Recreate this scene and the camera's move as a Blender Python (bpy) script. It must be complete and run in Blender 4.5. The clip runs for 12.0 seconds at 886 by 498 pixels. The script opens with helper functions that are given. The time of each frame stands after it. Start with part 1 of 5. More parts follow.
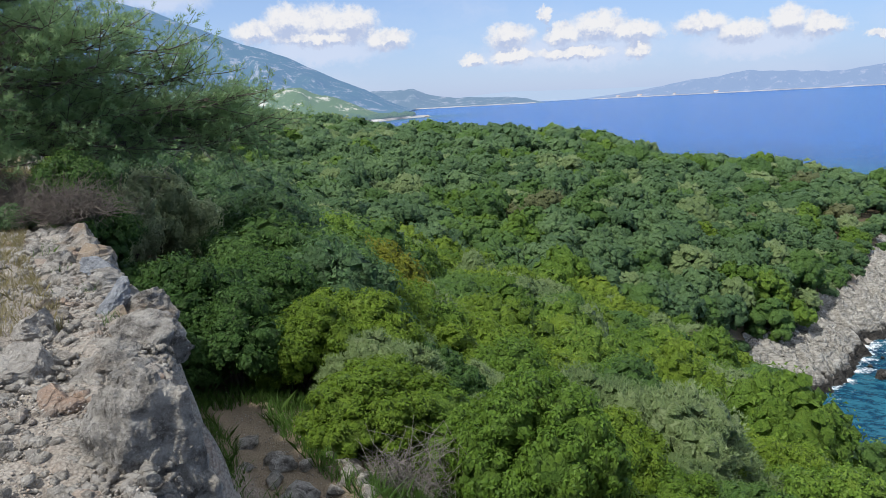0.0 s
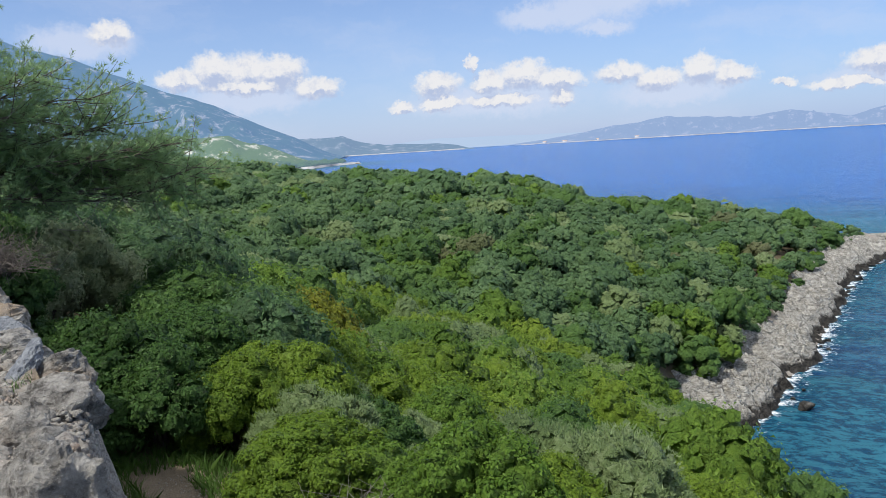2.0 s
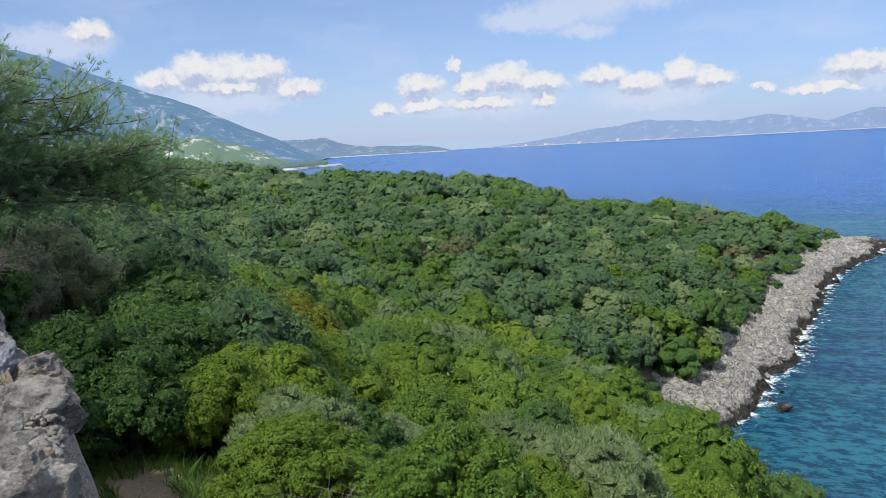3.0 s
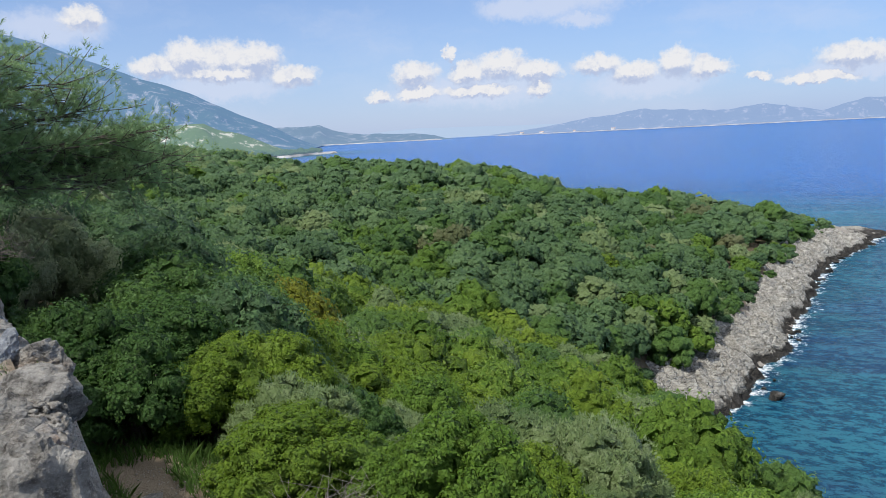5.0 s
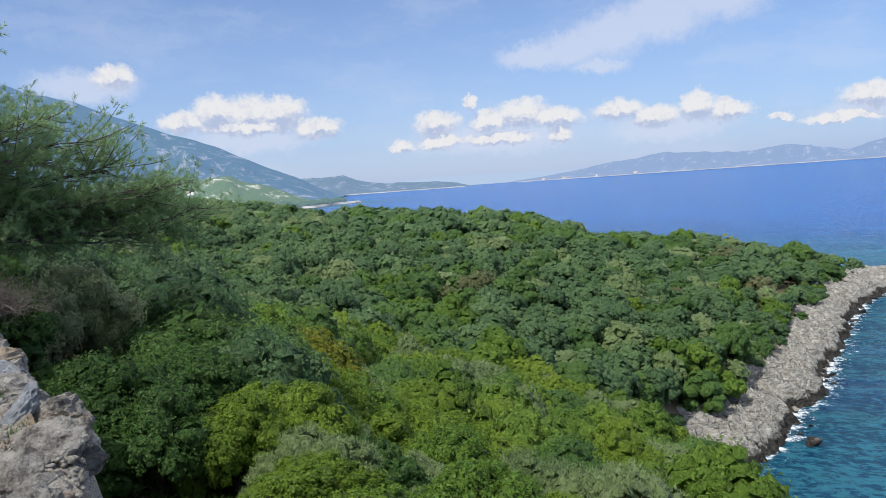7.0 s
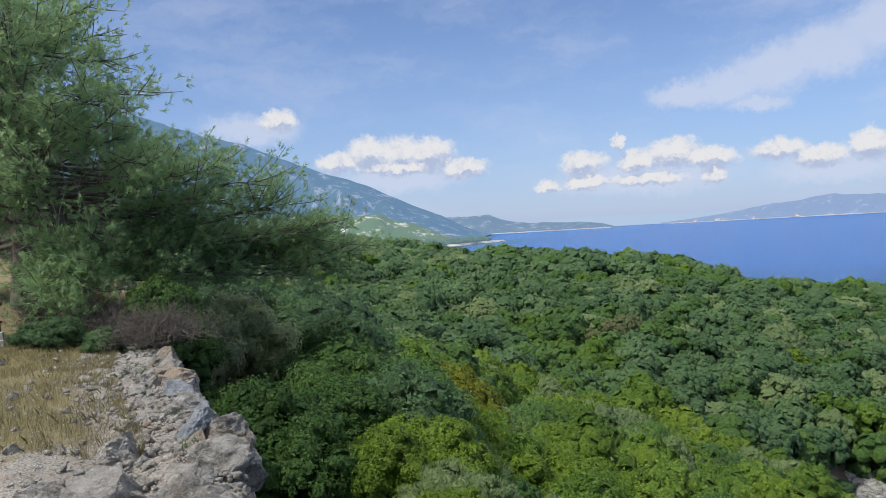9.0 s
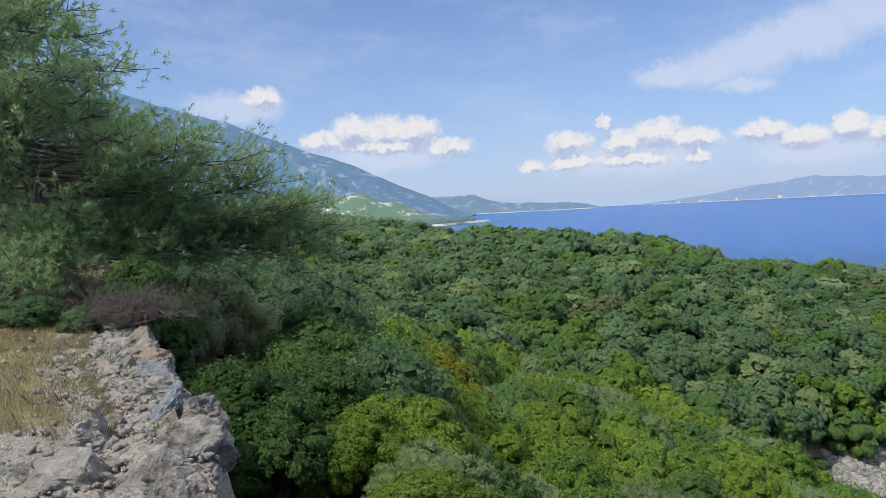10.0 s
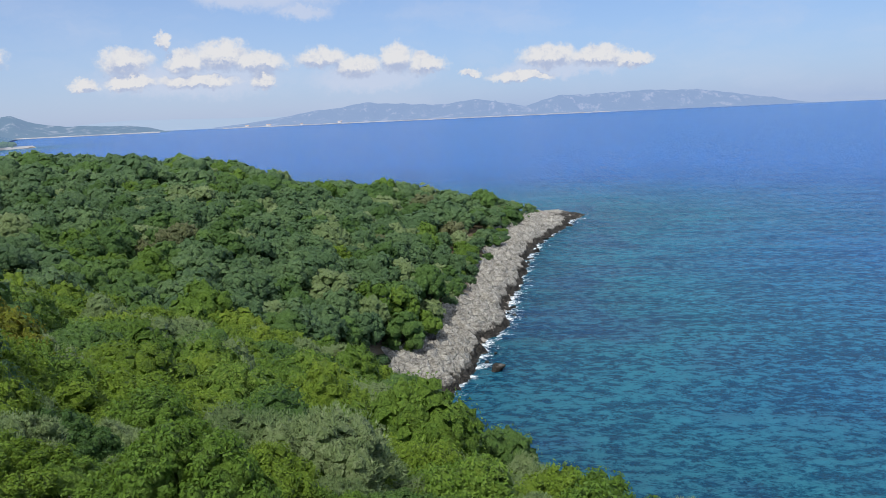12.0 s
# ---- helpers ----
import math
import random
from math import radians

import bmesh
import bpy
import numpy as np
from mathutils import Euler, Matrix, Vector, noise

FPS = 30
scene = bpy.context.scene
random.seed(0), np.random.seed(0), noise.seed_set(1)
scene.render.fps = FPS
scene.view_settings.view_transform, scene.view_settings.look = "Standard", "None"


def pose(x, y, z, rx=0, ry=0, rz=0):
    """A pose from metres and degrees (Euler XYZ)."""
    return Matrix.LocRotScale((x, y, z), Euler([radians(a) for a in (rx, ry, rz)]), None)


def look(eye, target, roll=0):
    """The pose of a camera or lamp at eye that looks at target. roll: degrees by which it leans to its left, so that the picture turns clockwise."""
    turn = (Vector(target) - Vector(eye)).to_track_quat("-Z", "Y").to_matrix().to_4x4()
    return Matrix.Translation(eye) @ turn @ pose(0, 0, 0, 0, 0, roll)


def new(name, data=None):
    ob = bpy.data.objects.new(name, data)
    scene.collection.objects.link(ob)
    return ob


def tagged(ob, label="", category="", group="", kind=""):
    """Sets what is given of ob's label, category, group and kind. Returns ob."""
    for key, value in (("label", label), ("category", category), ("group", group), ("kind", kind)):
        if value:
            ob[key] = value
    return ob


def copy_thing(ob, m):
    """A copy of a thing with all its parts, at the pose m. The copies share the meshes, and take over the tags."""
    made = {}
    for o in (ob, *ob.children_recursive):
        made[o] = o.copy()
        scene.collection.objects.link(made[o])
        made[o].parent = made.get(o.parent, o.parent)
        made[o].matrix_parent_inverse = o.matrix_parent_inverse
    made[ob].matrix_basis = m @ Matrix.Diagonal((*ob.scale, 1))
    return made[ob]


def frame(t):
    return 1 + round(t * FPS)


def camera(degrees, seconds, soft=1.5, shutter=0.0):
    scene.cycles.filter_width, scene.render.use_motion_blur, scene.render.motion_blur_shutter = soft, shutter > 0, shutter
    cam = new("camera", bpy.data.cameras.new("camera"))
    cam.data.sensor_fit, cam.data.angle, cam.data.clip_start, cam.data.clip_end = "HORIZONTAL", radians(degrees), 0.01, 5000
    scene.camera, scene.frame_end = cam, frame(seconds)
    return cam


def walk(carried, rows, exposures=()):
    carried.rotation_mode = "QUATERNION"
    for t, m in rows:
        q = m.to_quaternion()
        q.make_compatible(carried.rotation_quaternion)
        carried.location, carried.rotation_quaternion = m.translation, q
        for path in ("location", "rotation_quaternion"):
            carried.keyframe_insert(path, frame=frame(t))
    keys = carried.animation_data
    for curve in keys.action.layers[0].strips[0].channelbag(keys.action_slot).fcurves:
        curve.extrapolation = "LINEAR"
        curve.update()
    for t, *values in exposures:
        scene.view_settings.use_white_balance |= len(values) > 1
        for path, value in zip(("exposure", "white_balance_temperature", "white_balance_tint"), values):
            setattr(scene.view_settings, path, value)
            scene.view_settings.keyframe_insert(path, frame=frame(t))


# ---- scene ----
cam = camera(61.0, 12.0, soft=0.45)

PATH = [
    (0, 0.076, -0.044, 35.024, 78.842, 2.976, 0.172),
    (0.5, 0.071, -0.029, 35.027, 79.093, 3.827, -1.640),
    (1, 0.047, -0.001, 35.044, 79.289, 3.690, -7.755),
    (1.5, 0.047, 0.019, 35.042, 80.933, 3.605, -7.432),
    (2, 0.080, 0.048, 35.048, 82.008, 3.423, -5.092),
    (2.5, 0.101, 0.068, 35.043, 82.215, 3.253, -6.323),
    (4.5, 0.005, 0.076, 35.055, 81.248, 2.850, -6.518),
    (5, 0.019, 0.082, 35.049, 81.186, 2.853, -6.805),
    (5.5, 0.055, 0.080, 35.047, 81.378, 2.831, -6.661),
    (6, 0.085, 0.083, 35.041, 82.612, 3.575, -5.646),
    (6.5, 0.105, 0.082, 35.050, 84.102, 4.083, -5.094),
    (8.5, 0.053, -0.013, 35.054, 86.847, 3.649, -4.809),
    (9, 0.060, -0.038, 35.062, 88.559, 3.253, 5.879),
    (9.5, 0.114, -0.026, 35.070, 88.068, 3.015, 8.097),
    (10, 0.154, -0.010, 35.067, 86.960, 2.978, 4.722),
    (10.5, 0.185, -0.048, 35.086, 86.448, 3.003, -3.855),
    (11, 0.166, -0.066, 35.084, 84.960, 3.330, -15.344),
    (11.5, 0.171, -0.058, 35.104, 82.560, 3.290, -24.823),
    (12, 0.179, -0.063, 35.104, 79.710, 2.478, -27.124),
]
walk(cam, [(row[0], pose(*row[1:])) for row in PATH], exposures=((0, 0.03), (2.5, -0.02), (6.5, -0.02), (8.5, -0.12), (9.0, -0.1), (9.5, -0.08), (10.5, -0.04), (11, -0.08), (12, -0.15)))

# ---- world and sun ----
SUN_AZ, SUN_EL = -127.0, 54.0      # degrees clockwise from +y, degrees above the horizon


def nodes_of(owner):
    owner.use_nodes = True
    tree = owner.node_tree
    tree.nodes.clear()
    return tree


class Net:
    """Short way to write a node tree."""

    def __init__(self, tree):
        self.tree = tree

    def add(self, kind, settings=None, **ins):
        n = self.tree.nodes.new(kind)
        for k, v in (settings or {}).items():
            setattr(n, k, v)
        for k, v in ins.items():
            key = int(k[1:]) if k[0] == "i" and k[1:].isdigit() else k.replace("_", " ")
            self.put(n.inputs[key], v)
        return n

    def put(self, socket, v):
        if isinstance(v, bpy.types.NodeSocket):
            self.tree.links.new(v, socket)
        else:
            socket.default_value = v

    def math(self, op, a, b=0.0, c=0.0, clamp=False):
        return self.add("ShaderNodeMath", {"operation": op, "use_clamp": clamp}, i0=a, i1=b, i2=c).outputs[0]

    def vec(self, op, a, b=(0, 0, 0)):
        n = self.add("ShaderNodeVectorMath", {"operation": op}, i0=a, i1=b)
        return n.outputs["Value"] if op in ("DOT_PRODUCT", "LENGTH", "DISTANCE") else n.outputs[0]

    def noise(self, vector, scale, detail=4.0, rough=0.55, colour=False, distortion=0.0):
        n = self.add("ShaderNodeTexNoise", None, Vector=vector, Scale=scale, Detail=detail, Roughness=rough, Distortion=distortion)
        return n.outputs["Color" if colour else "Fac"]

    def ramp(self, fac, stops, interpolation="LINEAR"):
        n = self.add("ShaderNodeValToRGB", None, Fac=fac)
        n.color_ramp.interpolation = interpolation
        el = n.color_ramp.elements
        while len(el) < len(stops):
            el.new(0.5)
        for e, (p, c) in zip(el, stops):
            e.position, e.color = p, (*c, 1) if len(c) == 3 else c
        return n.outputs[0]

    def step(self, v, lo, hi):
        return self.add("ShaderNodeMapRange", {"interpolation_type": "SMOOTHSTEP"}, i0=v, i1=lo, i2=hi).outputs[0]

    def mix(self, fac, a, b, mode="MIX"):
        n = self.add("ShaderNodeMix", {"data_type": "RGBA", "blend_type": mode})
        for i, v in ((0, fac), (6, a), (7, b)):
            self.put(n.inputs[i], (*v, 1) if isinstance(v, tuple) and len(v) == 3 else v)
        return n.outputs[2]

    def bump(self, height, strength, distance):
        return self.add("ShaderNodeBump", None, Height=height, Strength=strength, Distance=distance).outputs[0]


world = bpy.data.worlds.new("sky")
scene.world = world
W = Net(nodes_of(world))
sky = W.add("ShaderNodeTexSky", {"sky_type": "NISHITA", "sun_disc": False, "sun_elevation": radians(SUN_EL),
                                 "sun_rotation": radians(SUN_AZ), "air_density": 1.0, "dust_density": 0.3, "ozone_density": 4.0})
way = W.add("ShaderNodeTexCoord").outputs["Generated"]
split = W.add("ShaderNodeSeparateXYZ", None, Vector=way).outputs
AZ = W.math("MULTIPLY", W.math("ARCTAN2", split[0], split[1]), 57.29578)
EL = W.math("MULTIPLY", W.math("ARCSINE", split[2]), 57.29578)
flat = W.add("ShaderNodeCombineXYZ", None, X=AZ, Y=EL, Z=0.0).outputs[0]
wob = W.vec("SUBTRACT", W.noise(flat, 0.55, 6, 0.62, colour=True), (0.5, 0.5, 0.5))
wob2 = W.vec("SUBTRACT", W.noise(flat, 1.9, 6, 0.66, colour=True), (0.5, 0.5, 0.5))


def puffs(rows, wobble, lift=0.0):
    """How deep a direction lies inside a heap of round puffs: rows of azimuth, elevation, half width, half height. lift looks a little higher."""
    shifted = W.vec("ADD", W.vec("ADD", flat, W.vec("MULTIPLY", wob, (wobble, wobble * 0.75, 0))), W.vec("MULTIPLY", wob2, (wobble * 0.55, wobble * 0.5, 0)))
    total = None
    for a, e, w, h in rows:
        d = W.vec("LENGTH", W.vec("MULTIPLY", W.vec("SUBTRACT", shifted, (a, e - lift, 0)), (1 / w, 1 / h, 0)))
        inside = W.math("SUBTRACT", 1.0, d)
        total = inside if total is None else W.math("SMOOTH_MAX", total, inside, 0.25)
    return total


heaps = [(-13.4, 5.5, 1.9, 0.85), (-11.2, 6.1, 1.8, 1.25), (-8.7, 6.0, 2.0, 1.45), (-6.6, 5.9, 2.0, 1.25), (-4.0, 4.7, 2.0, 0.9), (-9.0, 5.0, 4.2, 0.7),
         (4.9, 4.35, 1.8, 1.05), (7.6, 5.7, 0.5, 0.6), (8.8, 4.3, 1.6, 0.8), (11.4, 4.7, 2.2, 1.05), (13.9, 4.1, 2.0, 0.85),
         (2.2, 2.8, 1.1, 0.55), (5.2, 2.9, 1.6, 0.7), (9.5, 2.95, 2.8, 0.6), (14.1, 2.9, 1.1, 0.7),
         (18.2, 4.3, 1.9, 0.9), (20.9, 3.7, 1.9, 0.9), (23.8, 4.1, 1.3, 1.05), (26.0, 3.5, 1.6, 0.85),
         (29.2, 2.8, 1.0, 0.4), (33.0, 2.4, 2.6, 0.45), (35.0, 3.8, 2.3, 0.95), (38.5, 3.6, 2.3, 0.85), (41.0, 3.2, 1.6, 0.65), (-17.8, 8.7, 1.5, 1.0)]
around = [(-50, 9, 5, 2.2), (-68, 7, 6, 2), (70, 6, 5, 1.8), (95, 8, 7, 2.5), (130, 7, 6, 2), (160, 9, 7, 2.6), (-120, 8, 7, 2.5), (-155, 6, 6, 2)]
depth = puffs(heaps + around, 2.0)
above = puffs(heaps, 2.0, 0.55)
heap = W.math("MULTIPLY", W.step(depth, -0.16, 0.20), W.math("ADD", 0.62, W.math("MULTIPLY", W.step(depth, 0.0, 0.4), 0.38)))
veil = puffs([(12.4, 8.7, 3.2, 1.2), (15.2, 9.0, 3.4, 1.6), (18.4, 9.8, 3.8, 2.1), (21.6, 10.6, 4.0, 2.4), (25.5, 11.6, 5.0, 2.4), (17.2, 7.5, 2.4, 0.8), (-19.5, 8.1, 4.4, 1.5), (-9, 4.0, 6.0, 1.3), (9, 3.0, 8.0, 1.5), (22, 2.7, 5.5, 1.3), (36, 2.9, 6, 0.9),
              (60, 20, 18, 4), (-40, 24, 16, 4), (120, 26, 22, 6), (-130, 22, 20, 5)], 2.4)
wisps = W.math("MULTIPLY", W.step(W.noise(W.vec("MULTIPLY", W.vec("ADD", flat, W.vec("MULTIPLY", wob, (4.0, 2.0, 0))), (0.07, 0.22, 0)), 1.0, 5, 0.6), 0.42, 0.75), 0.34)
veil_fac = W.math("MAXIMUM", W.math("MULTIPLY", W.step(veil, -0.12, 0.62), 0.74), wisps)
low_side = W.math("MULTIPLY", W.step(W.math("SUBTRACT", above, depth), -0.22, 0.30), 0.95)
grain = W.math("MULTIPLY", W.math("SUBTRACT", W.noise(flat, 1.3, 7, 0.66), 0.5), 2.4)
cloud_col = W.mix(W.math("ADD", low_side, grain, clamp=True), (7.75, 7.7, 7.8), (4.25, 4.95, 6.75))
haze = W.math("POWER", W.math("SUBTRACT", 1.0, W.math("MULTIPLY", W.math("ABSOLUTE", EL), 0.055, clamp=True), clamp=True), 1.6)
tinted = W.mix(1.0, sky.outputs[0], (1.06, 1.08, 1.25), "MULTIPLY")
air = W.mix(W.math("ADD", 0.06, W.math("MULTIPLY", haze, 0.60)), tinted, W.mix(W.step(AZ, 4, 40), (3.35, 4.65, 7.65), (2.15, 3.75, 7.3)))
air = W.mix(veil_fac, air, (5.9, 6.5, 8.0))
overhead = W.math("MULTIPLY", W.step(EL, 20, 48), W.math("ADD", 0.45, W.math("MULTIPLY", W.noise(way, 2.6, 5, 0.6), 0.5)))      # thin bright cloud above the view, added to fill the shade
air = W.mix(overhead, air, (10.2, 10.6, 11.2))
air = W.mix(W.math("MULTIPLY", heap, 0.95), air, cloud_col)
W.add("ShaderNodeOutputWorld", None, Surface=W.add("ShaderNodeBackground", None, Color=air, Strength=0.112).outputs[0])

sun = new("sun", bpy.data.lights.new("sun", "SUN"))
sun.data.energy, sun.data.angle, sun.data.color = 4.5, radians(2.5), (1.0, 0.965, 0.90)
az, el = radians(SUN_AZ), radians(SUN_EL)
sun.matrix_world = look((0, 0, 60), (-math.sin(az) * math.cos(el), -math.cos(az) * math.cos(el), 60 - math.sin(el)))


# ---- materials ----
def material(name):
    m = bpy.data.materials.new(name)
    n = Net(nodes_of(m))
    return m, n, n.add("ShaderNodeTexCoord").outputs["Object"], n.add("ShaderNodeNewGeometry").outputs


def surface(n, colour, rough=0.85, normal=None, spec=0.3):
    b = n.add("ShaderNodeBsdfPrincipled", None, Base_Color=colour, Roughness=rough)
    b.inputs["Specular IOR Level"].default_value = spec
    if normal is not None:
        n.put(b.inputs["Normal"], normal)
    return b.outputs[0]


def finish(n, shader):
    n.add("ShaderNodeOutputMaterial", None, Surface=shader)


def rock_material(name, pale, dark, rust, scale=1.0):
    m, n, co, geo = material(name)
    pos = geo["Position"]
    big = n.noise(pos, 1.3 * scale, 6, 0.6)
    mid = n.noise(pos, 7 * scale, 8, 0.7, distortion=0.15)
    fine = n.noise(pos, 55 * scale, 5, 0.7)
    vor = n.add("ShaderNodeTexVoronoi", {"feature": "DISTANCE_TO_EDGE"}, Vector=n.vec("ADD", pos, n.vec("MULTIPLY", n.noise(pos, 4 * scale, 4, 0.6, colour=True), (0.2 / scale,) * 3)), Scale=3.5 * scale).outputs[0]
    crack = n.math("SUBTRACT", 1.0, n.step(vor, 0.0, 0.035))
    c = n.ramp(mid, [(0.38, dark), (0.48, tuple(0.55 * a + 0.45 * b for a, b in zip(dark, pale))), (0.64, pale)])
    c = n.mix(n.step(big, 0.53, 0.72), c, rust)
    c = n.mix(n.math("MULTIPLY", n.step(fine, 0.52, 0.7), 0.45), c, tuple(min(0.75, 1.35 * v) for v in pale))
    c = n.mix(n.math("MULTIPLY", n.math("MULTIPLY", crack, 0.3), n.step(big, 0.5, 0.65)), c, tuple(0.35 * v for v in dark))
    h = n.math("ADD", n.math("ADD", n.math("MULTIPLY", mid, 0.6), n.math("MULTIPLY", fine, 0.35)), n.math("MULTIPLY", n.math("MULTIPLY", crack, n.step(big, 0.5, 0.65)), -0.12))
    finish(n, surface(n, c, 0.92, n.bump(h, 1.0, 0.17 / scale), 0.2))
    return m


ROCK = rock_material("limestone", (0.55, 0.52, 0.465), (0.135, 0.124, 0.108), (0.42, 0.325, 0.23))
BLUE_ROCK = rock_material("blue_grey_limestone", (0.44, 0.46, 0.48), (0.20, 0.215, 0.24), (0.34, 0.31, 0.28))
PALE_ROCK = rock_material("broken_limestone", (0.60, 0.565, 0.505), (0.29, 0.262, 0.228), (0.48, 0.34, 0.25))


def leaf_material(name, dark, light, tip, gloss=0.25, patch=0.3, through_leaf=0.46, dense=False):
    """Leaves; dense: the closed mass of leaves behind the outer sprays, with its relief."""
    m, n, co, geo = material(name)
    pos = geo["Position"]
    info = n.add("ShaderNodeObjectInfo").outputs
    patchy = n.noise(pos, patch, 3, 0.6)
    grain = n.noise(pos, 1.6, 7, 0.75)
    own = n.math("ADD", n.math("MULTIPLY", grain, 0.6), n.math("MULTIPLY", geo["Random Per Island"], 0.25)) if dense else geo["Random Per Island"]
    mood = n.math("SUBTRACT", n.math("ADD", info["Random"], n.add("ShaderNodeAttribute", {"attribute_name": "own_tint"}).outputs["Fac"]), 0.5)
    f = n.math("ADD", n.math("ADD", n.math("MULTIPLY", own, 0.42), 0.16), n.math("ADD", n.math("MULTIPLY", patchy, 0.5), n.math("MULTIPLY", mood, 0.46)))
    c = n.ramp(f, [(0.3, dark), (0.75, light), (1.0, tip)])
    normal = None
    if dense:
        warped = n.vec("ADD", pos, n.vec("MULTIPLY", n.noise(pos, 2.0, 3, 0.6, colour=True), (0.4, 0.4, 0.4)))
        clump = n.add("ShaderNodeTexVoronoi", {"feature": "SMOOTH_F1"}, Vector=warped, Scale=2.6).outputs[0]
        blade = n.add("ShaderNodeTexVoronoi", {"feature": "F1"}, Vector=warped, Scale=9.0).outputs
        leafy = n.add("ShaderNodeSeparateColor", None, Color=blade["Color"]).outputs[0]
        c = n.ramp(n.math("ADD", n.math("MULTIPLY", leafy, 0.34), n.math("MULTIPLY", f, 0.74)), [(0.3, dark), (0.75, light), (1.0, tip)])
        tilt = n.bump(n.math("ADD", blade["Distance"], n.math("MULTIPLY", leafy, 0.6)), 0.9, 0.09)
        normal = n.add("ShaderNodeBump", None, Height=n.math("SUBTRACT", n.math("MULTIPLY", grain, 1.3), clump), Strength=0.85, Distance=0.5, Normal=tilt).outputs[0]
    b = surface(n, c, 0.55, normal, gloss)
    t = n.add("ShaderNodeBsdfTranslucent", None, Color=n.mix(0.5, c, tip)).outputs[0]
    finish(n, n.add("ShaderNodeMixShader", None, i0=0.22 if dense else through_leaf, i1=b, i2=t).outputs[0])
    return m


TINTS = {
    "oak": ("holm_oak_leaves", (0.050, 0.108, 0.046), (0.098, 0.184, 0.068), (0.16, 0.26, 0.10), 0.3),
    "mastic": ("mastic_leaves", (0.074, 0.150, 0.022), (0.148, 0.255, 0.034), (0.23, 0.335, 0.055), 0.22),
    "arbutus": ("strawberry_tree_leaves", (0.108, 0.188, 0.020), (0.190, 0.290, 0.032), (0.28, 0.37, 0.050), 0.22),
    "olive": ("wild_olive_leaves", (0.125, 0.195, 0.070), (0.215, 0.295, 0.115), (0.30, 0.375, 0.18), 0.25),
    "yellow": ("yellowing_leaves", (0.16, 0.20, 0.02), (0.27, 0.29, 0.03), (0.40, 0.27, 0.07), 0.2),
    "brown": ("dry_brown_leaves", (0.085, 0.112, 0.045), (0.14, 0.165, 0.07), (0.20, 0.21, 0.1), 0.2),
    "pine": ("pine_needles", (0.18, 0.30, 0.15), (0.29, 0.43, 0.20), (0.38, 0.49, 0.24), 0.25, 0.6, 0.72),
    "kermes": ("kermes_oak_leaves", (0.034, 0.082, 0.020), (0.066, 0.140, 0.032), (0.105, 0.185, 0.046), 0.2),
    "buckthorn": ("buckthorn_leaves", (0.055, 0.122, 0.030), (0.112, 0.212, 0.046), (0.18, 0.29, 0.070), 0.26),
    "pale": ("pale_flowering_leaves", (0.19, 0.25, 0.12), (0.31, 0.375, 0.19), (0.44, 0.48, 0.29), 0.25),
}
LEAF = {k: leaf_material(*v) for k, v in TINTS.items()}
MASS = {k: leaf_material(v[0] + "_mass", *v[1:5], dense=True) for k, v in TINTS.items() if k != "pine"}


def bark_material(name, dark, light):
    m, n, co, geo = material(name)
    f = n.noise(n.vec("MULTIPLY", geo["Position"], (1, 1, 0.25)), 14, 6, 0.65)
    finish(n, surface(n, n.ramp(f, [(0.3, dark), (0.7, light)]), 0.95, n.bump(f, 0.8, 0.03), 0.15))
    return m


BARK = bark_material("bark", (0.05, 0.04, 0.032), (0.17, 0.145, 0.12))
TWIG = bark_material("dead_twigs", (0.16, 0.145, 0.13), (0.36, 0.33, 0.30))
BRUSH = bark_material("dry_brush", (0.085, 0.072, 0.062), (0.22, 0.19, 0.165))
FENCE_WOOD = bark_material("weathered_fence_wood", (0.10, 0.055, 0.03), (0.24, 0.15, 0.09))

# the ground: gravel on the ledge, dry grass behind it, leaf litter under the woods, pale rock at the sea
GROUND, n, co, geo = material("ground_soil_gravel_rock")
pos = geo["Position"]
grit = n.noise(pos, 38, 6, 0.75)
peb = n.add("ShaderNodeTexVoronoi", {"feature": "F1"}, Vector=pos, Scale=42).outputs
gravel = n.mix(n.step(peb[0], 0.25, 1.0), n.ramp(n.math("ADD", n.math("MULTIPLY", grit, 0.6), n.math("MULTIPLY", n.noise(pos, 2.1, 4), 0.5)), [(0.3, (0.20, 0.18, 0.152)), (0.6, (0.35, 0.322, 0.28)), (0.85, (0.50, 0.468, 0.415))]), (0.19, 0.165, 0.14))
gravel = n.mix(n.math("MULTIPLY", n.step(n.noise(pos, 1.1, 5, 0.6), 0.55, 0.7), 0.35), gravel, (0.30, 0.2, 0.14))
straw = n.ramp(n.math("ADD", n.math("MULTIPLY", grit, 0.5), n.math("MULTIPLY", n.noise(pos, 1.6, 4), 0.5)), [(0.3, (0.14, 0.118, 0.060)), (0.7, (0.26, 0.222, 0.118))])
litter = n.ramp(n.noise(pos, 9, 6, 0.7), [(0.3, (0.055, 0.045, 0.028)), (0.7, (0.14, 0.11, 0.065))])
straw_fac = n.add("ShaderNodeAttribute", {"attribute_name": "straw"}).outputs["Fac"]
wood_fac = n.add("ShaderNodeAttribute", {"attribute_name": "wood"}).outputs["Fac"]
path_fac = n.add("ShaderNodeAttribute", {"attribute_name": "path"}).outputs["Fac"]
c = n.mix(n.step(n.math("ADD", straw_fac, n.math("MULTIPLY", n.math("SUBTRACT", n.noise(pos, 2.5, 5, 0.65), 0.5), 1.3)), 0.35, 0.65), gravel, straw)
c = n.mix(wood_fac, c, litter)
